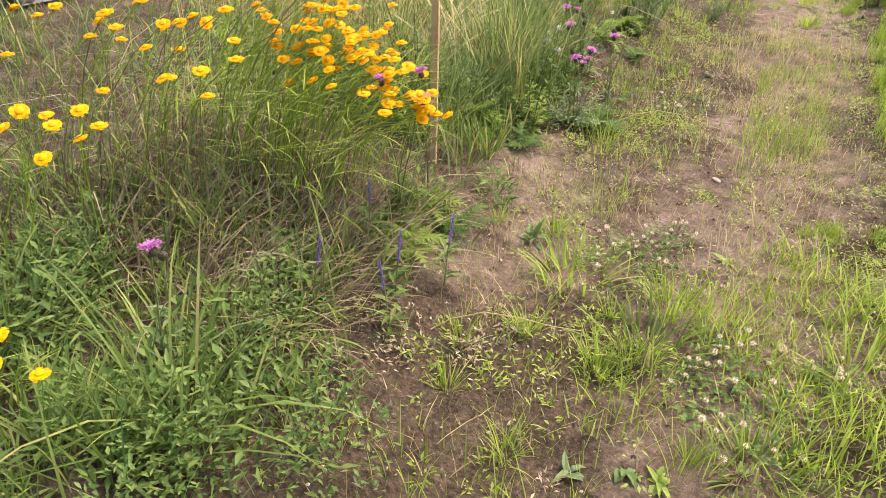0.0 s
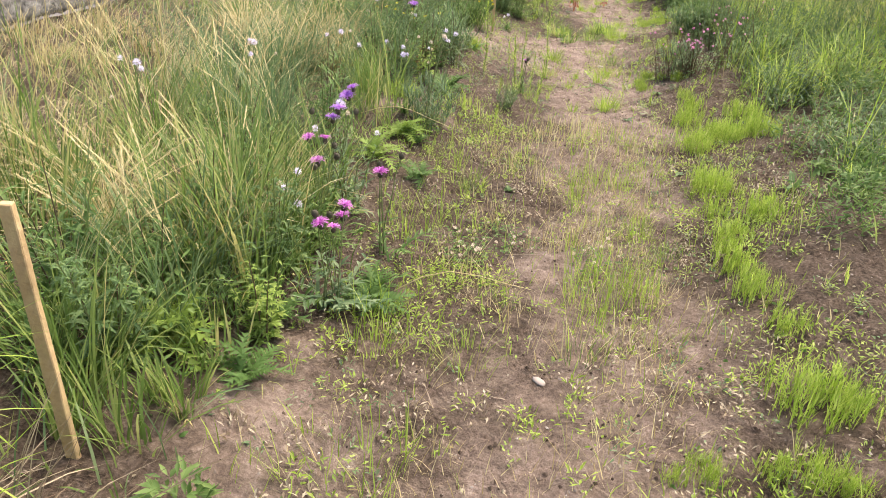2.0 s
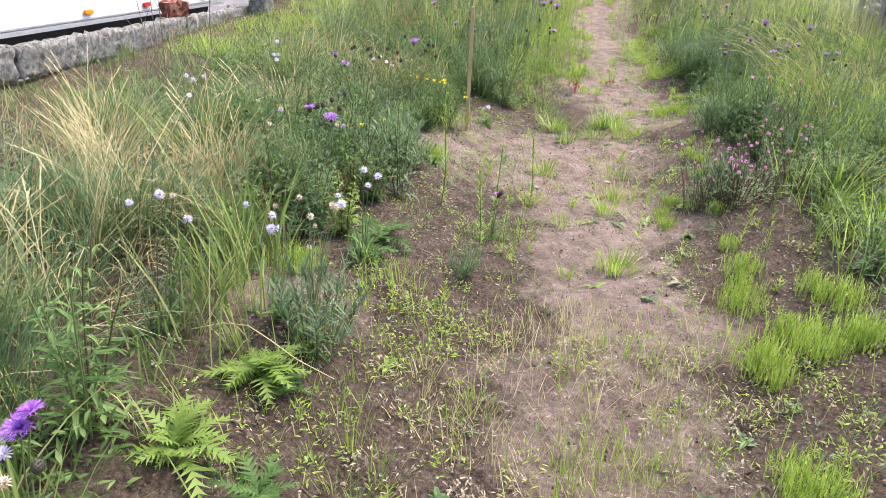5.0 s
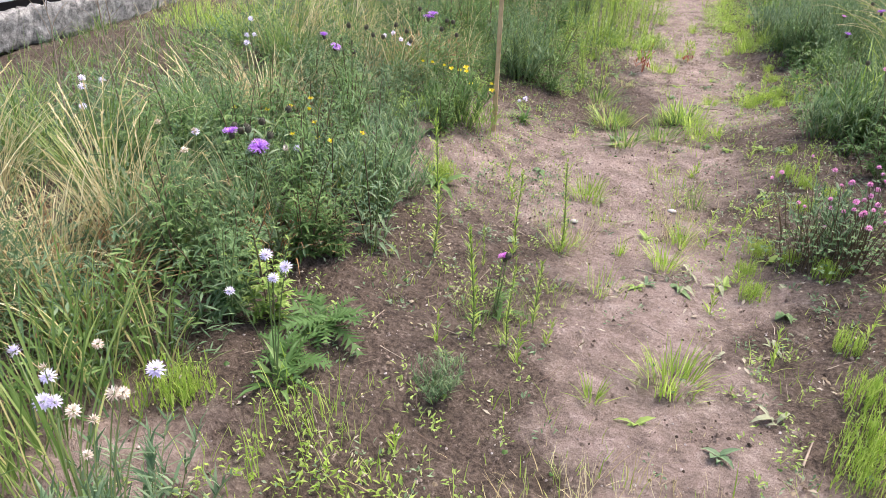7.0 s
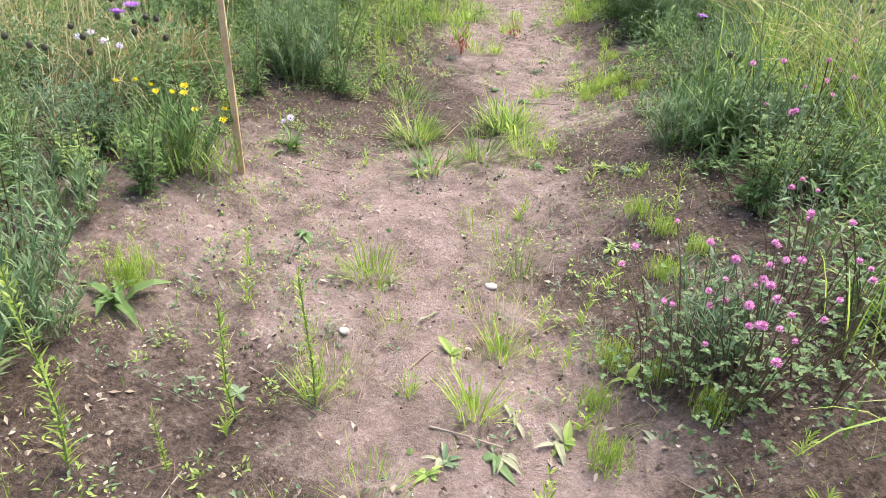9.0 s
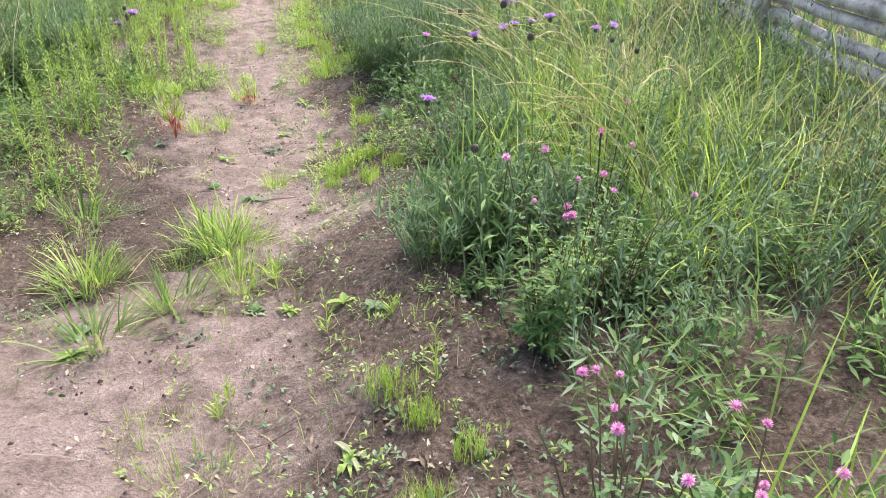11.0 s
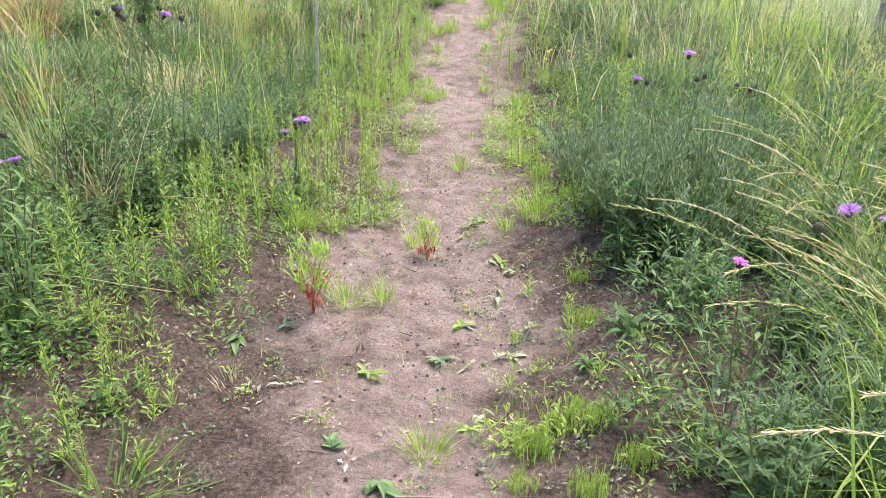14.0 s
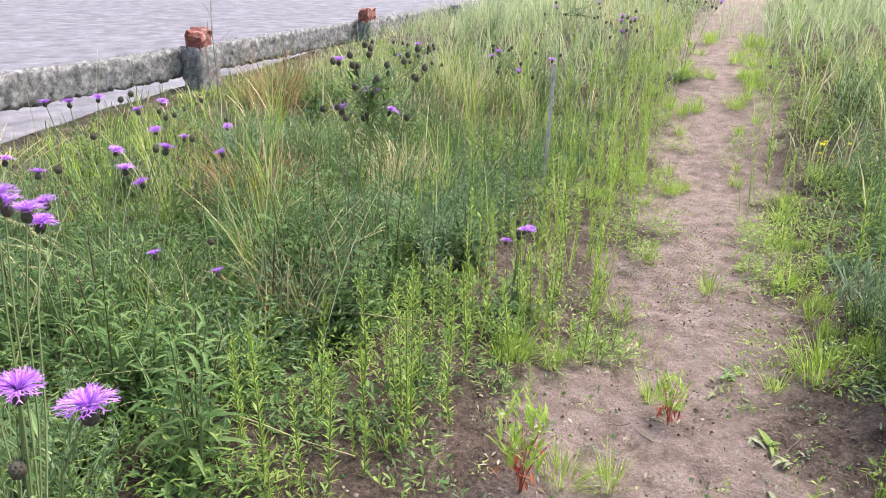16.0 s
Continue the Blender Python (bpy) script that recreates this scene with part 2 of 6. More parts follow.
class Build:
    """Collects faces for one mesh."""
    def __init__(self):
        self.v, self.f = [], []

    def add(self, pts, faces):
        n = len(self.v)
        self.v.extend(pts)
        self.f.extend(tuple(i + n for i in f) for f in faces)

    def mesh(self, name, mat, smooth_shade=False):
        me = bpy.data.meshes.new(name)
        me.from_pydata([tuple(p) for p in self.v], [], self.f)
        me.materials.append(mat)
        if smooth_shade:
            me.polygons.foreach_set("use_smooth", [True] * len(me.polygons))
        return me


def ribbon(b, base, yaw, lean, length, width, droop=0.6, seg=3, fold=0.0):
    """A tapered blade that leaves its base at angle lean from upright and bends over."""
    x, y, z = base
    cs, sn = math.cos(yaw), math.sin(yaw)
    px, py = -sn, cs
    pts, faces, r, up, a = [], [], 0.0, 0.0, lean
    for i in range(seg):
        w = width * (0.55 + 0.45 * math.sin(math.pi * min(1, (i + 0.6) / seg))) * 0.5
        pts.append((x + cs * r - px * w, y + sn * r - py * w, z + up))
        pts.append((x + cs * r + px * w, y + sn * r + py * w, z + up + fold * w))
        r += math.sin(a) * length / seg
        up += math.cos(a) * length / seg
        a += droop / seg
    pts.append((x + cs * r, y + sn * r, z + up))
    for i in range(seg - 1):
        faces.append((2 * i, 2 * i + 1, 2 * i + 3, 2 * i + 2))
    faces.append((2 * seg - 2, 2 * seg - 1, 2 * seg))
    b.add(pts, faces)
    return pts[-1]


def leaf(b, base, yaw, rise, length, width, bend=0.5):
    """A pointed leaf with a keel: rise is its angle above level at the stalk."""
    x, y, z = base
    cs, sn = math.cos(yaw), math.sin(yaw)
    pts, r, up, a = [], 0, 0, rise
    for i, w in enumerate((0.12, 1.0, 0.72)):
        h = width * w * 0.5
        pts += [(x + cs * r + sn * h, y + sn * r - cs * h, z + up + h * 0.35), (x + cs * r, y + sn * r, z + up), (x + cs * r - sn * h, y + sn * r + cs * h, z + up + h * 0.35)]
        r, up, a = r + math.cos(a) * length / 3, up + math.sin(a) * length / 3, a - bend / 2
    pts.append((x + cs * r, y + sn * r, z + up))
    b.add(pts, [(0, 1, 4, 3), (1, 2, 5, 4), (3, 4, 7, 6), (4, 5, 8, 7), (6, 7, 9), (7, 8, 9)])


def tube(b, pts, r0, r1, sides=4):
    ring = []
    for i, p in enumerate(pts):
        q = Vector(pts[min(i + 1, len(pts) - 1)]) - Vector(pts[max(i - 1, 0)])
        q.normalize()
        u = q.orthogonal().normalized()
        w = q.cross(u)
        r = r0 + (r1 - r0) * i / (len(pts) - 1)
        for k in range(sides):
            a = 2 * math.pi * k / sides
            ring.append(tuple(Vector(p) + u * (math.cos(a) * r) + w * (math.sin(a) * r)))
    faces = []
    for i in range(len(pts) - 1):
        for k in range(sides):
            faces.append((i * sides + k, i * sides + (k + 1) % sides, (i + 1) * sides + (k + 1) % sides, (i + 1) * sides + k))
    faces.append(tuple(range(sides))[::-1])
    faces.append(tuple(range((len(pts) - 1) * sides, len(pts) * sides)))
    b.add(ring, faces)


def lathe(b, prof, sides=8, at=(0, 0, 0)):
    pts, faces = [], []
    for r, z in prof:
        for k in range(sides):
            a = 2 * math.pi * k / sides
            pts.append((at[0] + r * math.cos(a), at[1] + r * math.sin(a), at[2] + z))
    for i in range(len(prof) - 1):
        for k in range(sides):
            faces.append((i * sides + k, i * sides + (k + 1) % sides, (i + 1) * sides + (k + 1) % sides, (i + 1) * sides + k))
    faces += [tuple(range(sides))[::-1], tuple(range((len(prof) - 1) * sides, len(prof) * sides))]
    b.add(pts, faces)


def bm_box(bm, x0, x1, y0, y1, z0, z1):
    vs = [bm.verts.new((x, y, z)) for z in (z0, z1) for x, y in ((x0, y0), (x1, y0), (x1, y1), (x0, y1))]
    for f in ((3, 2, 1, 0), (4, 5, 6, 7), (0, 1, 5, 4), (1, 2, 6, 5), (2, 3, 7, 6), (3, 0, 4, 7)):
        bm.faces.new([vs[i] for i in f])


def part(name, b, mat, parent=None, label="", smooth_shade=False):
    if isinstance(b, bmesh.types.BMesh):
        me = bpy.data.meshes.new(name)
        b.to_mesh(me)
        b.free()
        me.materials.append(mat)
    else:
        me = b if isinstance(b, bpy.types.Mesh) else b.mesh(name, mat, smooth_shade)
    ob = new(name, me)
    ob.parent = parent
    if label:
        tagged(ob, label)
    return ob


def thing(name, label, category, group="", kind=""):
    ob = new(name)
    ob.empty_display_size = 0.05
    return tagged(ob, label, category, group, kind)


U = lambda a, b: float(RNG.uniform(a, b))

# ---------------------------------------------------------------- ground
def axis(lo, hi, step, far0, far1):
    mid = np.arange(lo, hi, step)
    out = [0.25 * 1.22 ** k for k in range(60)]
    left = [lo - v for v in np.cumsum(np.array(out) * step * 4) if lo - v > far0]
    right = [hi + v for v in np.cumsum(np.array(out) * step * 4) if hi + v < far1]
    return np.array([far0] + left[::-1] + list(mid) + [hi] + right + [far1])


def make_ground():
    xs, ys = axis(-1.6, 2.8, 0.03, -400, 400), axis(0.6, 13.6, 0.03, -300, 500)
    X, Y = np.meshgrid(xs, ys)
    r = np.random.default_rng(3)
    Z = height(X, Y)
    near = (np.abs(X - 0.8) < 3) & (Y > 0) & (Y < 16)
    crumb = r.normal(0, 1, X.shape)
    crumb = (crumb + np.roll(crumb, 1, 0) + np.roll(crumb, 1, 1) + np.roll(crumb, (1, 1), (0, 1))) / 2
    rough = 0.6 + 0.4 * smooth(-.2, .5, np.abs(X - path_x(Y)) - path_half(Y))
    lump = np.maximum(0, np.sin(17 * X + 3 * np.sin(13 * Y)) * np.sin(19 * Y + 2 * np.sin(11 * X)) - .35)
    Z = Z + near * (crumb * 0.008 + 0.02 * lump) * rough
    sx = np.interp(Y, [0, 6, 7.2, 8.2, 9.2, 9.8, 10.5, 11.1, 11.8, 12.5, 17], [.75, 1.0, .95, .7, .7, 1.15, 1.15, 1.0, 1.0, 1.08, .9])
    sh = np.interp(Y, [0, 6, 7.2, 8.2, 9.2, 9.8, 10.5, 11.1, 11.8, 12.5, 17], [.3, .36, .36, .52, .52, .22, .25, .46, .42, .34, .44])
    d = np.abs(X - sx) - sh + 0.12 * np.sin(5 * Y + 3 * X) + 0.08 * np.sin(11 * Y - 7 * X)
    sand = (0.95 - smooth(-.15, .22, d)) * np.interp(Y, [0, 3, 5.5, 6.6], [.55, .75, .8, 1])
    # paler bare sand heaps on the verge
    for px, py, pr in ((-.35, 5.9, .25), (-.1, 8.4, .5), (.15, 9.05, .4), (-.02, 8.85, .3), (-.2, 2.4, .3), (-.05, 3.2, .3), (.15, 2.75, .35)):
        sand = np.maximum(sand, 0.95 * np.exp(-((X - px) ** 2 + (Y - py) ** 2) / pr ** 2))
    # dark trodden humus at the start and along the rim
    for px, py, pr in ((.2, 1.7, .5), (1.6, 4.6, .5), (1.6, 6.8, .4), (0, 6.75, .5), (-.3, 7.1, .35), (.15, 5.2, .4), (1.7, 5.7, .4), (1.7, 8.2, .4), (.2, 10.4, .6), (1.75, 9.3, .4)):
        sand = sand - 0.8 * np.exp(-((X - px) ** 2 + (Y - py) ** 2) / pr ** 2)
    nx, ny = len(xs), len(ys)
    me = bpy.data.meshes.new("ground")
    idx = np.arange(nx * ny).reshape(ny, nx)
    quads = np.stack([idx[:-1, :-1], idx[:-1, 1:], idx[1:, 1:], idx[1:, :-1]], -1).reshape(-1, 4)
    me.from_pydata(np.stack([X, Y, Z], -1).reshape(-1, 3).tolist(), [], quads.tolist())
    at = me.attributes.new("sand", "FLOAT", "POINT")
    at.data.foreach_set("value", sand.ravel().astype(np.float32))
    me.polygons.foreach_set("use_smooth", [True] * len(me.polygons))
    me.materials.append(GROUND)
    return tagged(new("ground", me), "trodden pinkish sand path through dark brown soil", "ground", kind="structure")


make_ground()

# ---------------------------------------------------------------- yard, kerb wall, vehicle
def yard_z(x, y):
    return 0.02 + 0.05 * np.clip(y - 8, -3, 60) - 0.01 * (x + 3.6)


def make_yard():
    b = Build()
    xs, ys = np.array([-3.55, -5, -8, -14, -30, -60, -140]), np.array([-60, -20, -5, 2, 5, 8, 11, 15, 20, 30, 45, 68])
    pts = [(float(x), float(y), float(yard_z(x, y))) for y in ys for x in xs]
    low = [(x, y, z - 0.3) for x, y, z in pts]
    n, m = len(xs), len(ys)
    top = [(j * n + i, (j + 1) * n + i, (j + 1) * n + i + 1, j * n + i + 1) for j in range(m - 1) for i in range(n - 1)]
    b.add(pts, [f[::-1] for f in top][::-1])
    b.add([p for p in pts[::n]] + [p for p in low[::n]], [(j, j + 1, m + j + 1, m + j) for j in range(m - 1)])
    return tagged(part("road", b, ASPHALT), "pale grey asphalt yard behind the kerb wall", "road", kind="structure")


make_yard()


def beam_top(y):
    """The rail runs level, then steps up with the rising bank."""
    if y < 11.92:
        return 0.50
    return float(np.interp(y, [11.9, 14.3, 17.2, 20.1, 25], [.88, 1.0, 1.17, 1.35, 1.7]))


def rough_block(size, seed, jitter=0.012, step=0.06):
    """A hewn block: every face is an even grid whose points are pushed about."""
    r = np.random.default_rng(seed)
    n = [max(1, int(round(v / step))) for v in size]
    seen, b = {}, Build()

    def point(i, j, k):
        if (i, j, k) not in seen:
            p = (np.array((i, j, k)) / np.array(n) - .5) * np.array(size)
            edge = sum(q in (0, m) for q, m in zip((i, j, k), n))
            p = p * (1 - (.06 if edge > 1 else 0) * np.array([s == min(size) for s in size])) + r.normal(0, jitter, 3)
            seen[(i, j, k)] = len(b.v)
            b.v.append(tuple(float(v) for v in p))
        return seen[(i, j, k)]

    for ax in range(3):
        u, w = [q for q in range(3) if q != ax]
        for side in (0, n[ax]):
            for i in range(n[u]):
                for j in range(n[w]):
                    quad = []
                    for di, dj in ((0, 0), (1, 0), (1, 1), (0, 1)):
                        q = [0, 0, 0]
                        q[ax], q[u], q[w] = side, i + di, j + dj
                        quad.append(point(*q))
                    flip = (side == 0) != (ax == 1)
                    b.f.append(tuple(quad[::-1] if flip else quad))
    return b


def make_wall():
    wall = thing("kerb_wall", "low rough concrete rail on posts beside the yard", "wall")
    for run, ys in enumerate(([3.2, 5.9, 8.1, 10.4, 11.9], [11.94, 14.3, 17.2, 20.1, 23.0])):
        for i, (a, c) in enumerate(zip(ys, ys[1:])):
            lift = (beam_top(a) + beam_top(c)) / 2
            ob = part("beam", rough_block((0.10, c - a - 0.03, 0.22), 10 * run + i, 0.009, 0.035), CONCRETE, wall, smooth_shade=True)
            ob.matrix_basis = pose(-3.24, (a + c) / 2, lift - 0.11, math.degrees(math.atan2(beam_top(c) - beam_top(a), c - a)))
        for i, y in enumerate(ys):
            ob = part("post", rough_block((0.2, 0.25, 0.78) if run else (0.16, 0.2, 0.7), 50 + 10 * run + i, 0.008, 0.05), CONCRETE, wall, smooth_shade=True)
            ob.matrix_basis = pose(-3.08 if run else -3.38, y, beam_top(y) - (0.37 if run else 0.36))
    return wall


make_wall()
for by, bx, ang in ((14.3, -3.08, 20), (10.4, -3.3, -15), (17.2, -3.08, 8)):
    bm = rough_block((0.13, 0.26, 0.14), 90 + int(by), 0.012, 0.04)
    ob = part("brick", bm, BRICK)
    ob.matrix_basis = pose(bx, by, beam_top(by) + 0.075, 3, 4, ang)
    tagged(ob, "broken red brick lying on the concrete rail", "brick")


def make_trailer():
    car = thing("trailer", "white box trailer parked on the yard", "trailer")
    x1, x0, y0, y1, zb = -4.1, -6.5, 6.4, 13.0, 0.39
    bm = bmesh.new()
    bm_box(bm, x0, x1, y0, y1, zb, zb + 2.4)
    bmesh.ops.bevel(bm, geom=bm.edges[:], offset=0.04, segments=2, affect="EDGES")
    part("body", bm, WHITE_PAINT, car)
    for z, hgt, dep in ((zb + 0.045, 0.012, 0.008), (zb - 0.005, 0.035, 0.02), (zb + 0.55, 0.02, 0.008)):
        bm = bmesh.new()
        bm_box(bm, x1 + 0.002, x1 + 0.002 + dep, y0 + 0.06, y1 - 0.06, z, z + hgt)
        part("side_rail", bm, GREY_TRIM, car)
    bm = bmesh.new()
    bm_box(bm, x0 + 0.2, x1 - 0.12, y0 + 0.2, y1 - 0.2, zb - 0.16, zb)
    part("chassis", bm, RUBBER, car, "dark chassis under the body")
    for y in (7.3, 8.7, 10.1, 11.1, 12.4):
        bm = bmesh.new()
        bm_box(bm, x1 + 0.004, x1 + 0.03, y, y + 0.13, zb + 0.09, zb + 0.135)
        bmesh.ops.bevel(bm, geom=bm.edges[:], offset=0.008, segments=2, affect="EDGES")
        red = 10.5 < y < 12
        part("marker_lamp", bm, RED_LENS if red else AMBER, car, "red side marker lamp" if red else "amber side marker lamp")
    for y in (8.8, 9.75):
        b = Build()
        lathe(b, [(0.02, -0.1), (0.20, -0.1), (0.31, -0.08), (0.33, -0.03), (0.33, 0.03), (0.31, 0.08), (0.2, 0.1), (0.02, 0.1)], 24)
        wheel = part("wheel", b, RUBBER, car, smooth_shade=True)
        wheel.matrix_basis = pose(x1 - 0.28, y, float(yard_z(x1, y)) + 0.33, 0, 90, 0)
        b = Build()
        lathe(b, [(0.01, 0.101), (0.10, 0.105), (0.17, 0.09), (0.19, 0.104)], 20)
        part("rim", b, GREY_TRIM, wheel)
    for y in (7.1, 12.6):
        b = Build()
        tube(b, [(x1 - 0.3, y, float(yard_z(x1, y)) - 0.0), (x1 - 0.3, y, zb - 0.05)], 0.035, 0.035, 8)
        part("support_leg", b, GREY_TRIM, car)
    return car


make_trailer()

# ---------------------------------------------------------------- woven fence on the other side
def make_fence():
    f = thing("wattle_fence", "weathered grey fence of stacked split poles", "fence")
    x0, y0, x1, y1 = 3.55, 7.6, 5.0, 16.4
    n = 6
    base = lambda u: hz(x0 + (x1 - x0) * u, y0 + (y1 - y0) * u)
    dx, dy = (x1 - x0), (y1 - y0)
    L = math.hypot(dx, dy)
    tx, ty = dx / L, dy / L
    r = random.Random(5)
    for k in range(n):
        u = k / (n - 1)
        z = base(u)
        for s in (-1, 1):
            b = Build()
            px, py = x0 + dx * u + ty * 0.075 * s, y0 + dy * u - tx * 0.075 * s
            tube(b, [(px, py, z - 0.2), (px + r.uniform(-.02, .02), py, z + 0.6), (px + r.uniform(-.05, .05), py, z + 1.35)], 0.045, 0.035, 7)
            part("post", b, OLD_WOOD, f, smooth_shade=True)
    for k in range(n - 1):
        for row in range(11):
            u0, u1 = (k - 0.06) / (n - 1), (k + 1.06) / (n - 1)
            b = Build()
            pts = []
            zoff, wob = 0.07 + row * 0.102 + r.uniform(-.014, .014), r.uniform(0, 6)
            for j in range(7):
                u = u0 + (u1 - u0) * j / 6
                side = 0.008 * math.sin(wob + j * 1.1)
                pts.append((x0 + dx * u + ty * side, y0 + dy * u - tx * side, base(u) + zoff + 0.006 * math.sin(wob * 2 + j)))
            ra = r.uniform(0.038, 0.056)
            tube(b, pts, ra, ra * r.uniform(0.7, 0.95), 6)
            part("pole", b, OLD_WOOD, f, smooth_shade=True)
    return f


make_fence()

# ---------------------------------------------------------------- stakes
def make_stake(x, y, top, wide, lean, label, mat):
    bm = bmesh.new()
    z = hz(x, y)
    hgt = top - z + 0.12
    bm_box(bm, -wide / 2, wide / 2, -wide * 0.35, wide * 0.35, -0.12, hgt - 0.12)
    bmesh.ops.subdivide_edges(bm, edges=[e for e in bm.edges if e.calc_length() > 0.3], cuts=10)
    r = random.Random(int(y * 10))
    for v in bm.verts:
        v.co.x += r.uniform(-1, 1) * wide * 0.05
        v.co.y += r.uniform(-1, 1) * wide * 0.05
    bmesh.ops.bevel(bm, geom=[e for e in bm.edges if e.calc_face_angle(0) > 1.2], offset=wide * 0.08, segments=1, affect="EDGES")
    ob = part("stake", bm, mat)
    ob.matrix_basis = pose(x, y, z, 0, lean, 12)
    return tagged(ob, label, "stake", "marker stakes")


make_stake(-0.40, 2.86, 0.76, 0.028, -1.0, "split pine marker stake beside yellow flowers", WOOD)
make_stake(-0.10, 8.87, 0.95, 0.026, -1.0, "slim pine marker stake in bare sand", WOOD)
make_stake(-0.02, 14.0, 1.05, 0.022, 1.5, "grey weathered stake among tall green weeds", OLD_WOOD)

# ---------------------------------------------------------------- plants: kinds
def tuft_mesh(name, n, rad, h0, h1, w, lean, droop, mat, seg=3):
    b = Build()
    for _ in range(n):
        a, rr = U(0, 6.283), rad * math.sqrt(U(0, 1))
        yaw = a + U(-.6, .6)
        ribbon(b, (rr * math.cos(a), rr * math.sin(a), -0.015), yaw, U(0.05, lean) * (0.5 + rr / max(rad, 1e-3)), U(h0, h1), w * U(.7, 1.3), U(.2, droop), seg)
    return b.mesh(name, mat)


def place_copies(kinds, spots, scale=(0.85, 1.2), sink=0.0):
    """Stands copies of the kinds at the spots; the first of each kind is the original."""
    used = set()
    for i, (x, y) in enumerate(spots):
        k = i % len(kinds)
        m = pose(x, y, hz(x, y) - sink, 0, 0, U(0, 360)) 
        s = U(*scale)
        if k in used:
            ob = copy_thing(kinds[k], m)
        else:
            ob = kinds[k]
            ob.matrix_basis = m
            used.add(k)
        ob.scale = (s, s, s)


def lone(name, me, label, category, group):
    return tagged(new(name, me), label, category, group)


TUFTS = [(0.10, 2.04), (0.26, 2.21), (0.48, 2.42), (0.66, 2.50), (0.37, 1.72), (0.51, 2.13), (0.81, 1.90), (0.59, 2.23), (0.14, 1.85), (0.16, 2.82), (-0.05, 2.71), (0.95, 6.84), (0.72, 6.69), (0.92, 7.68), (0.73, 7.76), (0.53, 8.32), (0.48, 7.71), (0.99, 7.96), (1.04, 9.72), (1.08, 9.52), (0.83, 9.44), (0.58, 9.68), (1.20, 9.55), (1.20, 10.50), (0.24, 11.18), (0.92, 11.41), (0.58, 12.08), (0.41, 12.06), (0.57, 12.01), (0.43, 11.98), (0.97, 11.95), (0.77, 11.36)]
SPROUTS = [(1.61, 6.31), (1.85, 6.54), (1.49, 6.12), (1.46, 5.29), (1.39, 4.64), (1.42, 4.21), (1.47, 3.97), (1.46, 3.60), (1.56, 3.58), (1.04, 3.27), (1.13, 3.31), (1.30, 3.32), (1.40, 3.31), (1.47, 3.27), (1.46, 6.06), (1.65, 6.12), (1.87, 6.25), (1.51, 6.72), (1.43, 5.40), (1.42, 5.05), (1.43, 4.76), (1.40, 4.46), (1.59, 4.96), (1.48, 5.96), (1.67, 6.19), (1.79, 6.66), (1.84, 6.21), (1.52, 7.19), (1.47, 6.59), (1.54, 6.90), (1.32, 7.96), (1.26, 7.57), (-0.38, 6.15), (-0.31, 6.17), (1.26, 7.78), (1.43, 7.86), (1.53, 8.34), (1.54, 7.69), (1.57, 8.60), (1.66, 8.46)]
SPROUTS_FAR = [(1.51, 8.73), (1.64, 10.28), (1.64, 10.66), (1.52, 10.50), (1.72, 11.60), (1.63, 12.69), (1.47, 10.33), (1.59, 10.60), (1.69, 10.58), (1.76, 10.39), (1.72, 12.55), (1.73, 11.25), (1.58, 13.86), (1.59, 12.99), (1.74, 12.85), (1.49, 13.94), (1.64, 12.49), (1.76, 12.48)]
WISPS = [(0.13, 3.61), (1.09, 4.26), (0.79, 3.75), (1.09, 4.81), (0.42, 3.64), (-0.01, 2.68), (0.51, 4.02), (0.22, 4.08), (1.03, 5.44), (1.09, 5.06), (1.15, 4.61), (0.94, 6.88), (0.78, 5.15), (0.39, 4.83), (0.23, 5.13), (0.51, 7.25), (0.41, 6.91), (0.53, 7.81), (0.21, 5.05), (1.17, 5.69), (0.46, 5.61), (0.26, 5.69), (0.44, 7.07), (0.32, 7.13), (0.68, 7.39), (0.98, 8.15), (1.06, 8.39), (0.49, 7.76), (0.86, 9.74), (0.53, 9.65), (0.28, 7.02), (0.41, 7.95), (0.64, 8.04), (0.99, 7.98), (1.05, 8.44), (1.01, 8.60), (1.01, 10.04), (0.43, 9.99), (0.61, 9.77), (0.88, 12.33), (1.03, 11.99), (0.56, 10.72), (0.76, 12.41), (0.14, 10.79)]
STALKS = [(0.02, 11.15), (0.18, 10.80), (0.25, 11.01), (0.27, 11.30), (0.38, 11.38), (0.44, 11.80), (0.34, 10.22), (0.37, 10.52), (0.25, 10.52), (0.23, 11.27), (0.25, 10.30), (0.06, 11.06), (0.23, 11.93), (0.25, 12.48), (0.43, 12.65), (0.20, 10.62), (0.29, 11.18), (0.19, 11.06), (0.34, 12.28), (0.15, 11.37), (0.47, 13.24), (-0.04, 10.84), (0.51, 13.89), (0.05, 10.80), (0.19, 10.91), (0.19, 11.14), (0.12, 11.78), (0.33, 12.43), (0.22, 12.19), (0.05, 11.37), (0.65, 13.43), (0.45, 13.61), (0.47, 7.04), (0.41, 6.87), (0.48, 7.70), (0.29, 6.87), (0.30, 7.59), (0.20, 7.39), (0.01, 7.32)]
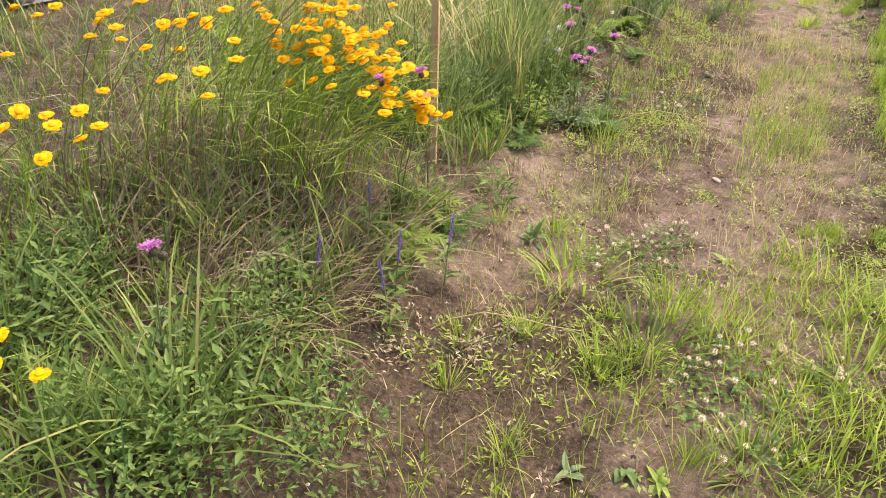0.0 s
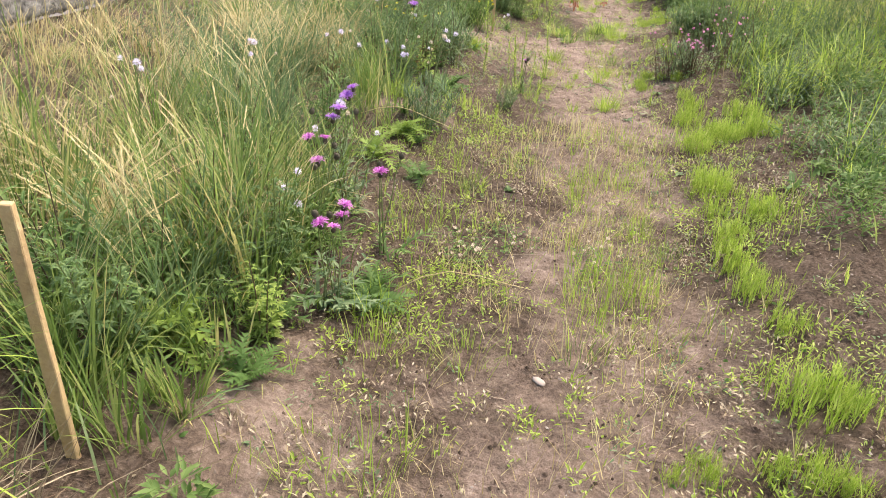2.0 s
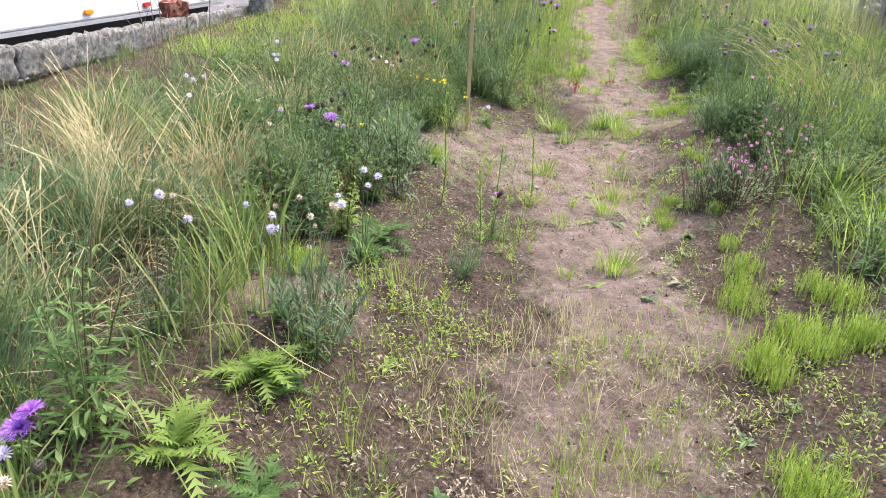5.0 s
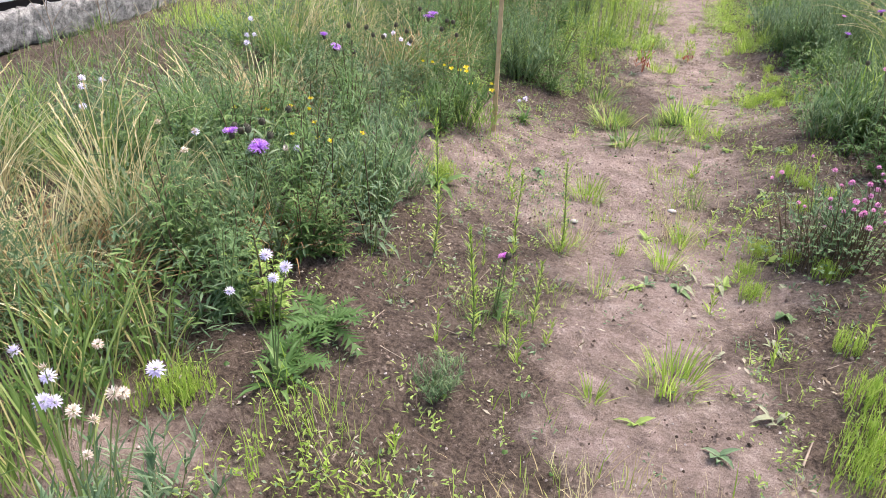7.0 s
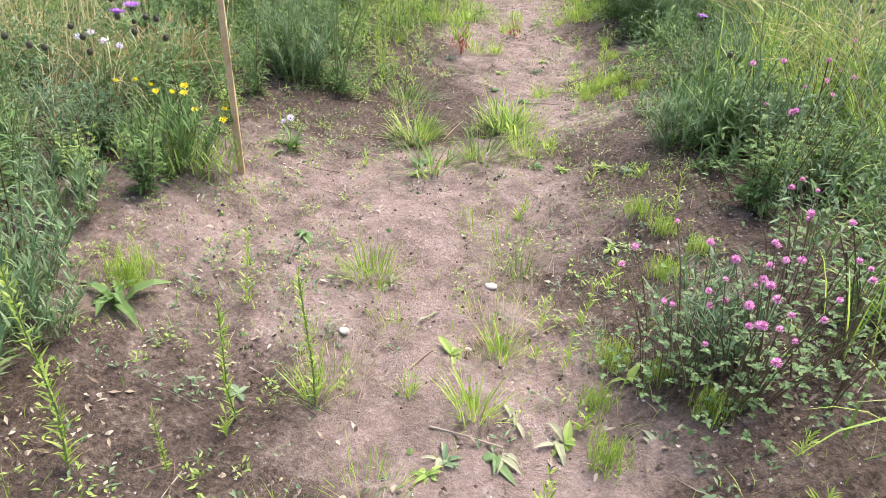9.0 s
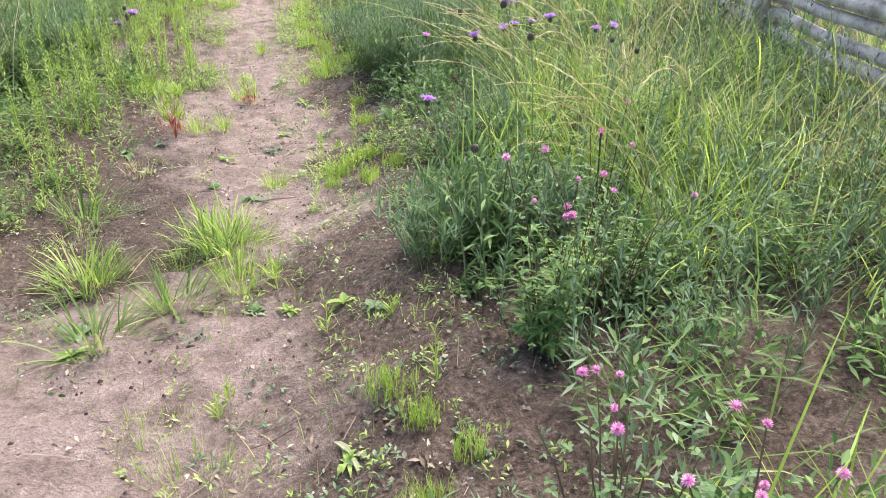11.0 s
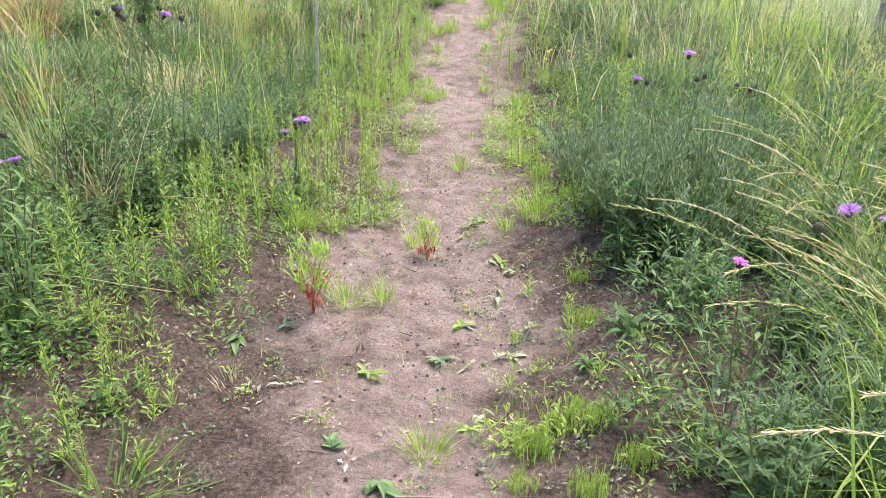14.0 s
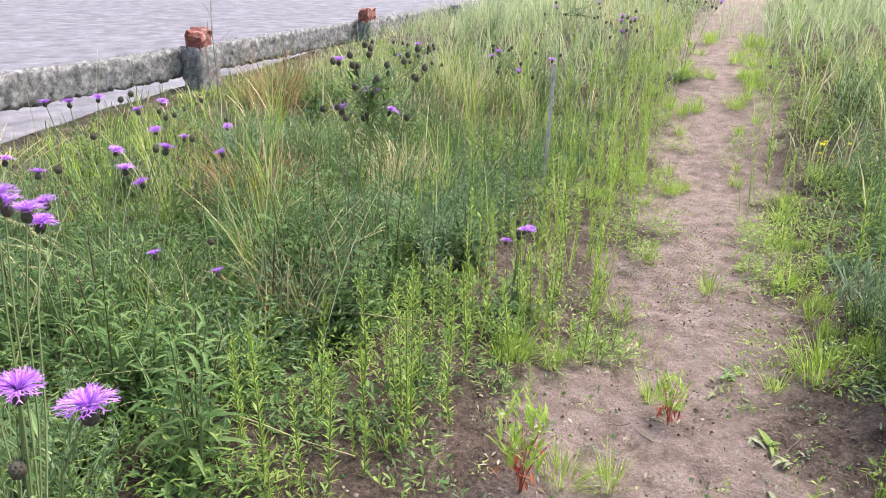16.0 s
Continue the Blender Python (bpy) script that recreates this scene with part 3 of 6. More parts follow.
FERNS = [(-0.14, 2.50), (-0.21, 2.28), (-0.17, 2.44), (-0.30, 2.32), (-0.25, 2.53), (-0.17, 3.30), (0.03, 3.95), (-0.47, 3.42), (-0.21, 3.58), (0.05, 3.85), (-0.45, 3.33), (-0.43, 3.95), (-0.01, 4.96), (-0.20, 5.38), (-0.12, 5.35), (-0.15, 6.39), (-0.24, 5.00), (-0.80, 6.27), (-0.24, 7.07), (-0.14, 7.72), (-0.20, 6.95), (-0.14, 6.62), (-0.00, 7.68), (-0.18, 7.61), (0.06, 7.74), (-0.71, 11.26), (-0.63, 10.80)]
ROSETTES = [(0.54, 1.73), (0.67, 1.79), (0.75, 1.79), (0.78, 2.89), (1.32, 5.62), (0.42, 5.17), (0.13, 5.70), (0.85, 6.61), (1.08, 6.53), (1.36, 7.41), (0.81, 7.46), (0.84, 7.94), (0.27, 7.68), (0.24, 8.56), (0.60, 9.20), (1.16, 7.62), (0.86, 7.51), (0.98, 7.54), (1.38, 8.55), (1.35, 7.87), (0.60, 9.32), (1.14, 9.34), (1.25, 9.31), (1.43, 9.25), (1.52, 9.15), (1.09, 10.34), (1.31, 10.64), (1.25, 11.26), (0.60, 11.13), (0.93, 10.47), (1.28, 12.28), (0.96, 10.86), (1.19, 10.98), (0.46, 11.00), (1.06, 11.94), (1.39, 11.82), (1.24, 12.23)]
WHITE_CLOVERS = [(0.81, 2.19), (0.94, 2.08), (0.56, 2.96), (0.88, 2.30), (0.44, 2.72), (1.15, 2.38), (0.52, 2.81), (0.47, 4.59), (0.60, 6.29), (0.30, 4.39), (0.86, 4.46), (0.35, 4.59), (0.54, 6.10), (0.52, 6.04), (0.41, 6.29), (0.33, 6.27), (0.40, 12.48), (0.99, 12.61), (0.51, 12.48), (0.94, 12.52)]
BUSHES = [(2.20, 10.23), (1.56, 7.95), (-0.33, 8.20), (-0.63, 7.84), (-0.21, 7.63), (-0.83, 8.01), (1.75, 9.36), (-0.32, 7.14), (-0.18, 7.79), (-1.28, 7.63), (1.95, 9.58), (2.13, 9.47), (-0.50, 8.18), (-0.16, 10.16), (1.93, 9.42), (-0.18, 10.10), (1.81, 12.75), (2.00, 12.13), (1.89, 12.04), (2.05, 11.81), (-0.29, 13.15), (1.94, 11.92), (2.11, 11.73), (-0.25, 12.53), (-0.62, 12.58), (-0.53, 12.80), (-0.68, 12.22)]
TALL = [(-0.96, 3.95), (-1.20, 4.62), (-1.19, 5.22), (-1.17, 5.98), (-0.99, 7.18), (-0.38, 7.10), (-0.56, 3.84), (-0.75, 4.47), (-0.77, 4.93), (-1.15, 6.17), (-1.03, 6.80), (-1.10, 5.19), (-0.36, 6.17), (-0.98, 5.43), (-1.07, 6.13), (-1.70, 6.82), (-1.28, 7.07), (-1.52, 6.06), (-1.24, 7.74), (-0.50, 7.41), (-1.04, 6.45), (-0.97, 6.92), (-1.81, 7.21), (-1.27, 7.54), (-0.53, 3.52), (-0.47, 3.96), (-0.77, 3.33), (2.73, 11.25), (2.73, 10.55), (2.81, 10.17), (2.98, 9.87), (2.95, 9.52), (3.42, 10.01), (2.59, 11.88), (3.41, 10.78), (2.59, 11.42), (2.93, 11.38), (2.56, 12.88), (2.82, 10.72), (3.00, 12.20), (2.81, 9.58), (3.24, 9.90), (2.94, 9.16), (2.89, 10.21), (-0.88, 12.14), (-1.82, 13.21), (-0.78, 13.31), (-0.87, 15.81)]
CLOVERS = [(1.55, 7.71), (1.68, 7.80), (1.53, 7.88), (1.64, 7.76), (1.80, 7.74), (2.00, 7.93), (1.84, 8.07), (1.46, 7.84), (2.0, 8.88), (2.25, 9.0), (2.4, 9.5)]
DOCKS = [(2.06, 5.75), (2.04, 5.62), (1.79, 5.23), (1.77, 8.92), (1.44, 8.90), (1.93, 9.01), (1.83, 8.90), (2.04, 9.01), (2.01, 10.15), (1.60, 10.26), (1.92, 11.60), (2.04, 11.68), (1.71, 13.44)]

kinds = [lone("grass_tuft", tuft_mesh("grass_tuft", n, r, a, c, .004, .7, 1.0, GRASS_LIME), "bright green grass tuft growing from bare soil", "grass", "tufts on the path")
         for n, r, a, c in ((45, .035, .08, .17), (70, .05, .08, .2), (34, .03, .07, .15), (110, .09, .08, .2))]
place_copies(kinds, TUFTS, (.6, .95))
tuft_kinds = kinds
kinds = [lone("grass_tuft", tuft_mesh("sprawling_tuft", n, .1, .09, .2, .006, 1.9, .9, m, 4), "sprawling grass tuft with long flat blades", "grass", "sprawling tufts")
         for n, m in ((120, GRASS), (90, GRASS_LIME), (110, GRASS))]
place_copies(kinds, [(1.01, 9.87), (.52, 9.72), (.96, 9.8), (.87, 9.42), (.98, 9.93), (.66, 9.25), (.72, 12.2), (1.06, 9.82), (.56, 9.66), (.42, 10.2), (.3, 2.55), (.62, 2.3), (.95, 1.95), (1.2, 2.4)], (.9, 1.25))


def sprout_mesh(n, rad, h):
    """Upright fine-leaved shoots standing close together."""
    b = Build()
    for _ in range(n):
        a, rr = U(0, 6.283), rad * math.sqrt(U(0, 1))
        x, y, hh = rr * math.cos(a), rr * math.sin(a), h * U(.55, 1.1)
        lx, ly = U(-.15, .15), U(-.15, .15)
        for k in range(9):
            t = k / 9
            ribbon(b, (x + lx * hh * t, y + ly * hh * t, hh * t * 0.85 - 0.01), U(0, 6.28), U(.2, .7), hh * U(.16, .3), .0045, .3, 1)
        ribbon(b, (x, y, -0.01), U(0, 6.28), abs(lx), hh, .003, .1, 2)
    return b


def sprout_clump(n, rad, h):
    p = thing("sprout_clump", "dense lime-green clump of upright needle-leaved shoots", "weed", "shoot clumps along the path")
    for k in range(5):
        ob = part("shoot", sprout_mesh(n // 5 + 2, rad * .62, h), GRASS_LIME, p)
        ob.matrix_basis = pose(rad * .5 * math.cos(k * 1.257), rad * .5 * math.sin(k * 1.257), 0)
    return p


kinds = [sprout_clump(n, r, h)
         for n, r, h in ((55, .09, .13), (70, .11, .15), (40, .07, .12), (90, .13, .16))]
place_copies(kinds, [q for q in SPROUTS if 3.4 <= q[1] < 7.3], (.75, 1.1))
place_copies([copy_thing(k, Matrix.Identity(4)) for k in kinds], SPROUTS_FAR + [q for q in SPROUTS if q[1] < 3.4 or q[1] >= 7.3] + [(-.18, 8.04), (-.15, 8.0)], (.45, .75))

kinds = [lone("grass_tuft", tuft_mesh("sparse_tuft", n, r, a, c, .003, .5, .7, mat), "sparse yellowish grass tuft on the sand", "grass", "sparse tufts on the path")
         for n, r, a, c, mat in ((50, .10, .07, .18, GRASS_LIME), (60, .13, .06, .16, STRAW), (40, .08, .08, .2, GRASS), (70, .16, .06, .15, GRASS_LIME))]
place_copies(kinds, WISPS, (.5, .85))


def stalk_plant(h):
    """A single upright stalk with narrow leaves all the way up and small buds at the tip."""
    p = thing("leafy_stalk", "upright light green weed stalk with narrow leaves", "weed", "leafy stalks")
    b = Build()
    lx, ly = U(-.06, .06), U(-.06, .06)
    at = lambda t: (lx * t * h + .01 * math.sin(5 * t), ly * t * h, h * t)
    tube(b, [at(t) for t in (-.03, .3, .65, 1)], .0032, .0015, 4)
    part("stem", b, STEM, p)
    b = Build()
    n = int(h * 210)
    for k in range(n):
        t = .04 + .9 * k / n
        ribbon(b, at(t), k * 2.4 + U(-.5, .5), U(.45, 1.15), U(.022, .046) * (1.1 - t * .45), .0062 * (1.15 - .4 * t), U(-.2, .7), 2)
    for k in range(5):
        t, a = U(.72, .95), U(0, 6.3)
        q = at(t)
        for j in range(5):
            g = j * .011
            ribbon(b, (q[0] + g * .55 * math.cos(a), q[1] + g * .55 * math.sin(a), q[2] + g * .9), a + U(-1.2, 1.2), U(.2, 1.0), U(.012, .022), .0048, .2, 1)
    for k in range(22):
        ribbon(b, at(U(.86, 1.02)), U(0, 6.3), U(.15, .9), U(.012, .022), .005, .1, 1)
    part("foliage", b, GRASS_LIME, p)
    return p


stalk_kinds = [stalk_plant(h) for h in (.36, .44, .28, .5, .4)]
place_copies(stalk_kinds, STALKS, (.6, 1.2))


def fern_plant(n, size, mat):
    """A clump of feathery divided leaves, each leaf a rib with paired leaflets."""
    p = thing("feathery_weed", "light green clump of feathery divided leaves", "weed", "feathery weeds")
    fronds = []
    for i in range(5):
        b = Build()
        rise, ln = (.8, 1.0, 1.2, 1.35, 1.5)[i], size * (1.2, 1.0, .85, 1.1, .7)[i]
        r = up = 0.0
        a = rise
        for k in range(9):
            r, up, a = r + math.cos(a) * ln / 9, up + math.sin(a) * ln / 9, a - .16
            w = ln * .26 * math.sin(math.pi * (k + 1.3) / 11)
            for s in (-1, 1):
                ww, lift = w * U(.75, 1.15), U(-.3, .5)
                b.v += [(r + ww * .15, s * ww * .55, up + ww * .5 * lift), (r + ww * .55, s * ww, up + ww * lift * .6)]
            b.v.append((r, 0, up))
            if k:
                b.f += [(5 * k - 1, 5 * k + 4, 5 * k + 1, 5 * k), (5 * k - 1, 5 * k + 2, 5 * k + 3, 5 * k + 4)]
        fronds.append(b.mesh("frond", mat))
    for i in range(n):
        ob = part("frond", fronds[i % 5], None, p)
        ob.matrix_basis = pose(U(-.02, .02), U(-.02, .02), 0, U(-12, 12), U(-12, 12), i * 137.5 + U(-25, 25))
        q = U(.65, 1.15)
        ob.scale = (q, q, q)
    return p


kinds = [fern_plant(n, s, m) for n, s, m in ((26, .13, LEAF), (30, .15, LEAF_LIGHT), (22, .12, LEAF))]
place_copies(kinds, [q for q in FERNS if not (-.3 < q[0] < .5 and 6.9 < q[1] < 8.4)])


def rosette_plant(n, ln, mat):
    p = thing("leaf_rosette", "small flat rosette of oval leaves on bare soil", "weed", "rosettes on the path")
    b = Build()
    for i in range(n):
        leaf(b, (U(-.01, .01), U(-.01, .01), .004), U(0, 6.28), U(.05, .7), ln * U(.35, 1.15), ln * U(.2, .4), U(.3, 1.1))
    part("foliage", b, mat, p)
    return p


kinds = [rosette_plant(n, s, m) for n, s, m in ((8, .07, LEAF_GREY), (6, .09, CLOVER_LEAF), (10, .06, LEAF_LIGHT), (6, .07, LEAF_LIGHT))]
place_copies(kinds, ROSETTES)


# flower heads, made once and shared
def star_mesh(name, n, rad, up, w, mat, layers=2):
    b = Build()
    for L in range(layers):
        for k in range(n):
            ribbon(b, (0, 0, .002 * L), 6.283 * k / n + L * .2 + U(-.1, .1), (1.15 - .45 * L) * U(.75, 1.2), rad * (1 - .12 * L) * U(.75, 1.12), w, up, 2)
    return b.mesh(name, mat)


def ray_mesh(name, n, rad, w, mat):
    """Flat blunt rays round a low dome of yellow florets."""
    b = Build()
    lathe(b, [(rad * .2, -.003), (rad * .52, .0), (rad * .45, .006), (rad * .2, .0085), (.0008, .009)], 9)
    for L in range(2):
        for k in range(n):
            a, ln, z = 6.283 * (k + .5 * L) / n, rad * U(.85, 1.1) * (1 - .1 * L), .001 + .0015 * L
            cs, sn, h = math.cos(a), math.sin(a), w * .5
            d = rad * .35
            dz = U(-.004, .001)
            b.add([(cs * d - sn * h * .6, sn * d + cs * h * .6, z), (cs * d + sn * h * .6, sn * d - cs * h * .6, z),
                   (cs * ln + sn * h, sn * ln - cs * h, z + dz), (cs * ln - sn * h, sn * ln + cs * h, z + dz)], [(0, 1, 2, 3)])
    return b.mesh(name, mat)


def button_mesh(name, r, mat):
    b = Build()
    lathe(b, [(r * .6, -.15 * r), (r, 0), (r * .85, .28 * r), (r * .45, .42 * r), (r * .1, .45 * r)], 10)
    return b.mesh(name, mat, True)


def bud_mesh(name, r, mat):
    b = Build()
    lathe(b, [(r * .3, -r * 1.1), (r * .85, -r * .7), (r, 0), (r * .8, r * .6), (r * .25, r * .95)], 8)
    for k in range(44):
        u = (k + .5) / 44
        a, t = k * 2.4, -.8 + 1.7 * u
        q = r * math.sqrt(max(.05, 1 - (t * .85) ** 2)) * .96
        ribbon(b, (q * math.cos(a), q * math.sin(a), r * t), a, .75 - .6 * u, r * .5, r * .34, -.4, 1)
    return b.mesh(name, mat, True)


def ball_mesh(name, r, n, mat):
    """A round head of many small pointed florets."""
    b = Build()
    for k in range(n):
        z = 1 - 1.5 * (k + .5) / n
        a = k * 2.4
        s = math.sqrt(max(0, 1 - z * z))
        ribbon(b, (s * math.cos(a) * r * .35, s * math.sin(a) * r * .35, z * r * .35), a, math.acos(max(-1, min(1, z))), r * .75, r * .3, .2, 2)
    return b.mesh(name, mat)


def shaggy_mesh(name, n, rad, mat):
    """A shaggy half ball of long narrow florets, the outer ones spreading and split at the tip."""
    b = Build()
    for k in range(n):
        u = (k + .5) / n
        yaw, lean, ln = k * 2.4 + U(-.25, .25), .12 + 1.5 * math.sqrt(u) + U(-.15, .15), rad * (.62 + .42 * u) * U(.85, 1.12)
        tip = ribbon(b, (0, 0, -.004), yaw, lean * .55, ln, .0036, lean * .75, 3)
        if u > .35:
            for side in (-.5, .5):
                ribbon(b, tuple(Vector((0, 0, 0)).lerp(Vector(tip), .82)), yaw + side, lean, rad * .3, .0026, .2, 1)
    return b.mesh(name, mat)


KNAP = [shaggy_mesh("florets", 120, .036, PURPLE), shaggy_mesh("florets", 100, .032, MAGENTA)]
KNAP_BUD = bud_mesh("calyx", .0105, BUD)
YEL_DISC, YEL_RAY = button_mesh("disc", .0105, ORANGE), ray_mesh("rays", 20, .0205, .0075, YELLOW)
SCAB = ball_mesh("florets", .017, 46, LILAC)
SCAB_W = ball_mesh("florets", .014, 40, WHITE_FL)
CLOV = ball_mesh("florets", .0135, 60, PINK)
CLOV_W = ball_mesh("florets", .010, 34, WHITE_FL)
SUNNY = star_mesh("rays", 16, .022, .3, .007, LEMON, 2)


def head_on(parent, me, at, tilt, yaw, under=None, size=1.0, label=""):
    ob = part("flower_head", me, None, parent, label)
    ob.matrix_basis = pose(*at, tilt, 0, yaw) @ Matrix.Diagonal((size, size, size, 1))
    if under:
        c = part("calyx", under, None, ob)
        c.matrix_basis = pose(0, 0, -.005 if me is YEL_RAY else -.012)
    return ob


def curve_to(p0, p1, sag=0.0, n=5):
    a, c = Vector(p0), Vector(p1)
    mid = (a + c) / 2 + Vector(((c.x - a.x) * -.25, (c.y - a.y) * -.25, (c.z - a.z) * .12 - sag))
    return [tuple(a * (1 - t) ** 2 + mid * (2 * t * (1 - t)) + c * t * t) for t in (i / (n - 1) for i in range(n))]


def knapweed(h, n_open, n_bud, spread, leafy=26, seed=0, kindred=0, at_tips=(), size=.9):
    """Branching stems with dark scaly buds, thistle-like purple flowers and lobed leaves at the foot."""
    p = thing("knapweed", "knapweed with purple flowers and dark buds", "wildflower", "knapweeds")
    r = random.Random(seed)
    leaves = Build()
    tips = []
    for k in range(n_open + n_bud):
        a, d = r.uniform(0, 6.28), spread * math.sqrt(r.random())
        tip = at_tips[k] if k < len(at_tips) else (d * math.cos(a), d * math.sin(a), h * r.uniform(.78, 1.05))
        root = (r.uniform(-.03, .03), r.uniform(-.03, .03), -.02)
        if k % 5 and not at_tips and n_open + n_bud > 10:
            root, fork = fork, tuple(Vector(fork).lerp(Vector(tip), .6))
        else:
            fork = tuple(Vector(root).lerp(Vector(tip), .55) + Vector((0, 0, h * .06)))
        st = Build()
        tube(st, curve_to(root, fork, 0, 4) + curve_to(fork, tip, 0, 3)[1:], .0032, .0016, 4)
        part("stem", st, STEM, p)
        tips.append(tip)
        for j in range(5):
            q = Vector(root).lerp(Vector(fork), r.uniform(.1, 1))
            leaf(leaves, tuple(q), r.uniform(0, 6.28), r.uniform(.3, .9), h * r.uniform(.08, .16), .012, .5)
    for i in range(leafy):
        yaw, ln = i * 2.4 + r.uniform(-.4, .4), r.uniform(.10, .22)
        base = (r.uniform(-.05, .05), r.uniform(-.05, .05), 0)
        rise = r.uniform(.5, 1.4)
        ribbon(leaves, base, yaw, math.pi / 2 - rise, ln, .012, 1.2, 4)
        for k in range(1, 6):
            t = k / 6
            q = (base[0] + math.cos(yaw) * math.cos(rise - .5 * t) * ln * t, base[1] + math.sin(yaw) * math.cos(rise - .5 * t) * ln * t, math.sin(rise - .5 * t) * ln * t)
            for s in (-1, 1):
                leaf(leaves, q, yaw + s * r.uniform(.6, 1.1), r.uniform(0, .6), ln * r.uniform(.2, .34), ln * .06, .4)
    part("foliage", leaves, LEAF if seed % 2 else LEAF_GREY, p)
    for k, tip in enumerate(tips):
        if k < n_open:
            head_on(p, KNAP[kindred], tip, r.uniform(-25, 25), r.uniform(0, 360), KNAP_BUD, size * r.uniform(.9, 1.15) * (1.12 if h > .5 and n_open > 3 else 1.0), "shaggy purple flower head")
        else:
            ob = part("bud", KNAP_BUD, None, p, "dark scaly bud")
            ob.matrix_basis = pose(*tip, r.uniform(-30, 30), 0, 0) @ Matrix.Diagonal((1.12, 1.12, 1.2, 1))
    return p


def stand(ob, x, y, yaw=0, s=1.0):
    ob.matrix_basis = pose(x, y, hz(x, y), 0, 0, yaw)
    ob.scale = (s, s, s)
    return ob

# ---------------------------------------------------------------- plants: singled out
# yellow chamomile, leaning over towards the path
def chamomile():
    p = thing("yellow_chamomile", "sprawling yellow chamomile in full bloom beside the stake", "wildflower")
    r = random.Random(11)
    g = r.gauss
    leaves, ground_z = Build(), hz(-.72, 2.35)
    tips = []
    for k in range(150):
        u = r.random() ** .8
        wide = .045 + .10 * u
        tips.append((-.14 - .66 * u + g(0, wide * .7), 2.30 + .16 * u + g(0, wide), .56 + .27 * u + g(0, wide * .55)))
    for k in range(34):
        tips.append((r.uniform(-1.15, -.5), r.uniform(1.65, 2.3), r.uniform(.68, .9)))
    for k in range(9):
        tips.append((r.uniform(-.85, -.6), r.uniform(1.35, 1.6), r.uniform(.58, .74)))
    for k in range(5):
        tips.append((-.38 + g(0, .05), 1.1 + g(0, .05), .5 + g(0, .03)))
    for k, tip in enumerate(tips):
        tip = (tip[0] + .72, tip[1] - 2.35, tip[2] - ground_z)
        root = (tip[0] - r.uniform(.15, .5), tip[1] + r.uniform(-.1, .18), -.02)
        pts = curve_to(root, tip, -.08, 6)
        st = Build()
        tube(st, pts, .0024, .0016, 3)
        part("stem", st, GRASS_LIME if k % 3 else STEM, p)
        for j in range(7):
            q = Vector(pts[r.randint(2, 4)]).lerp(Vector(pts[5]), r.random())
            ribbon(leaves, tuple(q), r.uniform(-1.2, 1.2), r.uniform(.6, 1.5), r.uniform(.04, .09), .004, .4, 2)
        head_on(p, YEL_RAY, tip, r.uniform(-8, 38), r.uniform(-70, 50), YEL_DISC, r.uniform(.85, 1.15), "flat golden yellow flower")
    for k in range(650):
        q = (r.uniform(-.55, .42), r.uniform(-.4, .3), r.uniform(.2, .52))
        ribbon(leaves, q, r.uniform(-.9, .9), r.uniform(.7, 1.5), r.uniform(.10, .28), .004, r.uniform(.1, .6), 3)
    part("foliage", leaves, GRASS_LIME, p)
    return p


stand(chamomile(), -.72, 2.35)

KN = [(-.3, 4.5, .47, 4, 2, .10, 0), (-.22, 4.12, .42, 3, 3, .08, 1), (-.08, 3.78, .40, 4, 2, .09, 1), (.01, 4.22, .42, 1, 2, .05, 1),
      (-.5, 6.95, .52, 3, 8, .14, 0), (-.55, 8.95, .55, 2, 9, .2, 0), (-.85, 8.6, .55, 3, 7, .2, 0), 
      (.34, 7.06, .26, 1, 1, .03, 1), (2.5, 10.9, .5, 3, 2, .2, 0), (-.2, 11.95, 1.06, 4, 30, .22, 0), (-.46, 1.46, .4, 1, 1, .04, 1),
      (-1.36, 14.65, .75, 2, 16, .3, 0), (.3, 12.33, .42, 3, 3, .07, 0), (-.5, 14.9, .8, 4, 12, .35, 0), (.05, 16.0, .9, 4, 8, .18, 0), (.5, 17.5, .9, 2, 14, .4, 0),
      (-.4, 16.5, .85, 3, 10, .4, 0), (-1.6, 12.4, .6, 5, 6, .3, 0), (2.2, 12.3, .7, 2, 6, .3, 0), (2.75, 10.4, .5, 3, 2, .3, 0)]
for i, (x, y, h, no, nb, sp, kd) in enumerate(KN):
    stand(knapweed(h, no, nb, sp, 4 if no == 1 else 16, i, kd), x, y, i * 47)

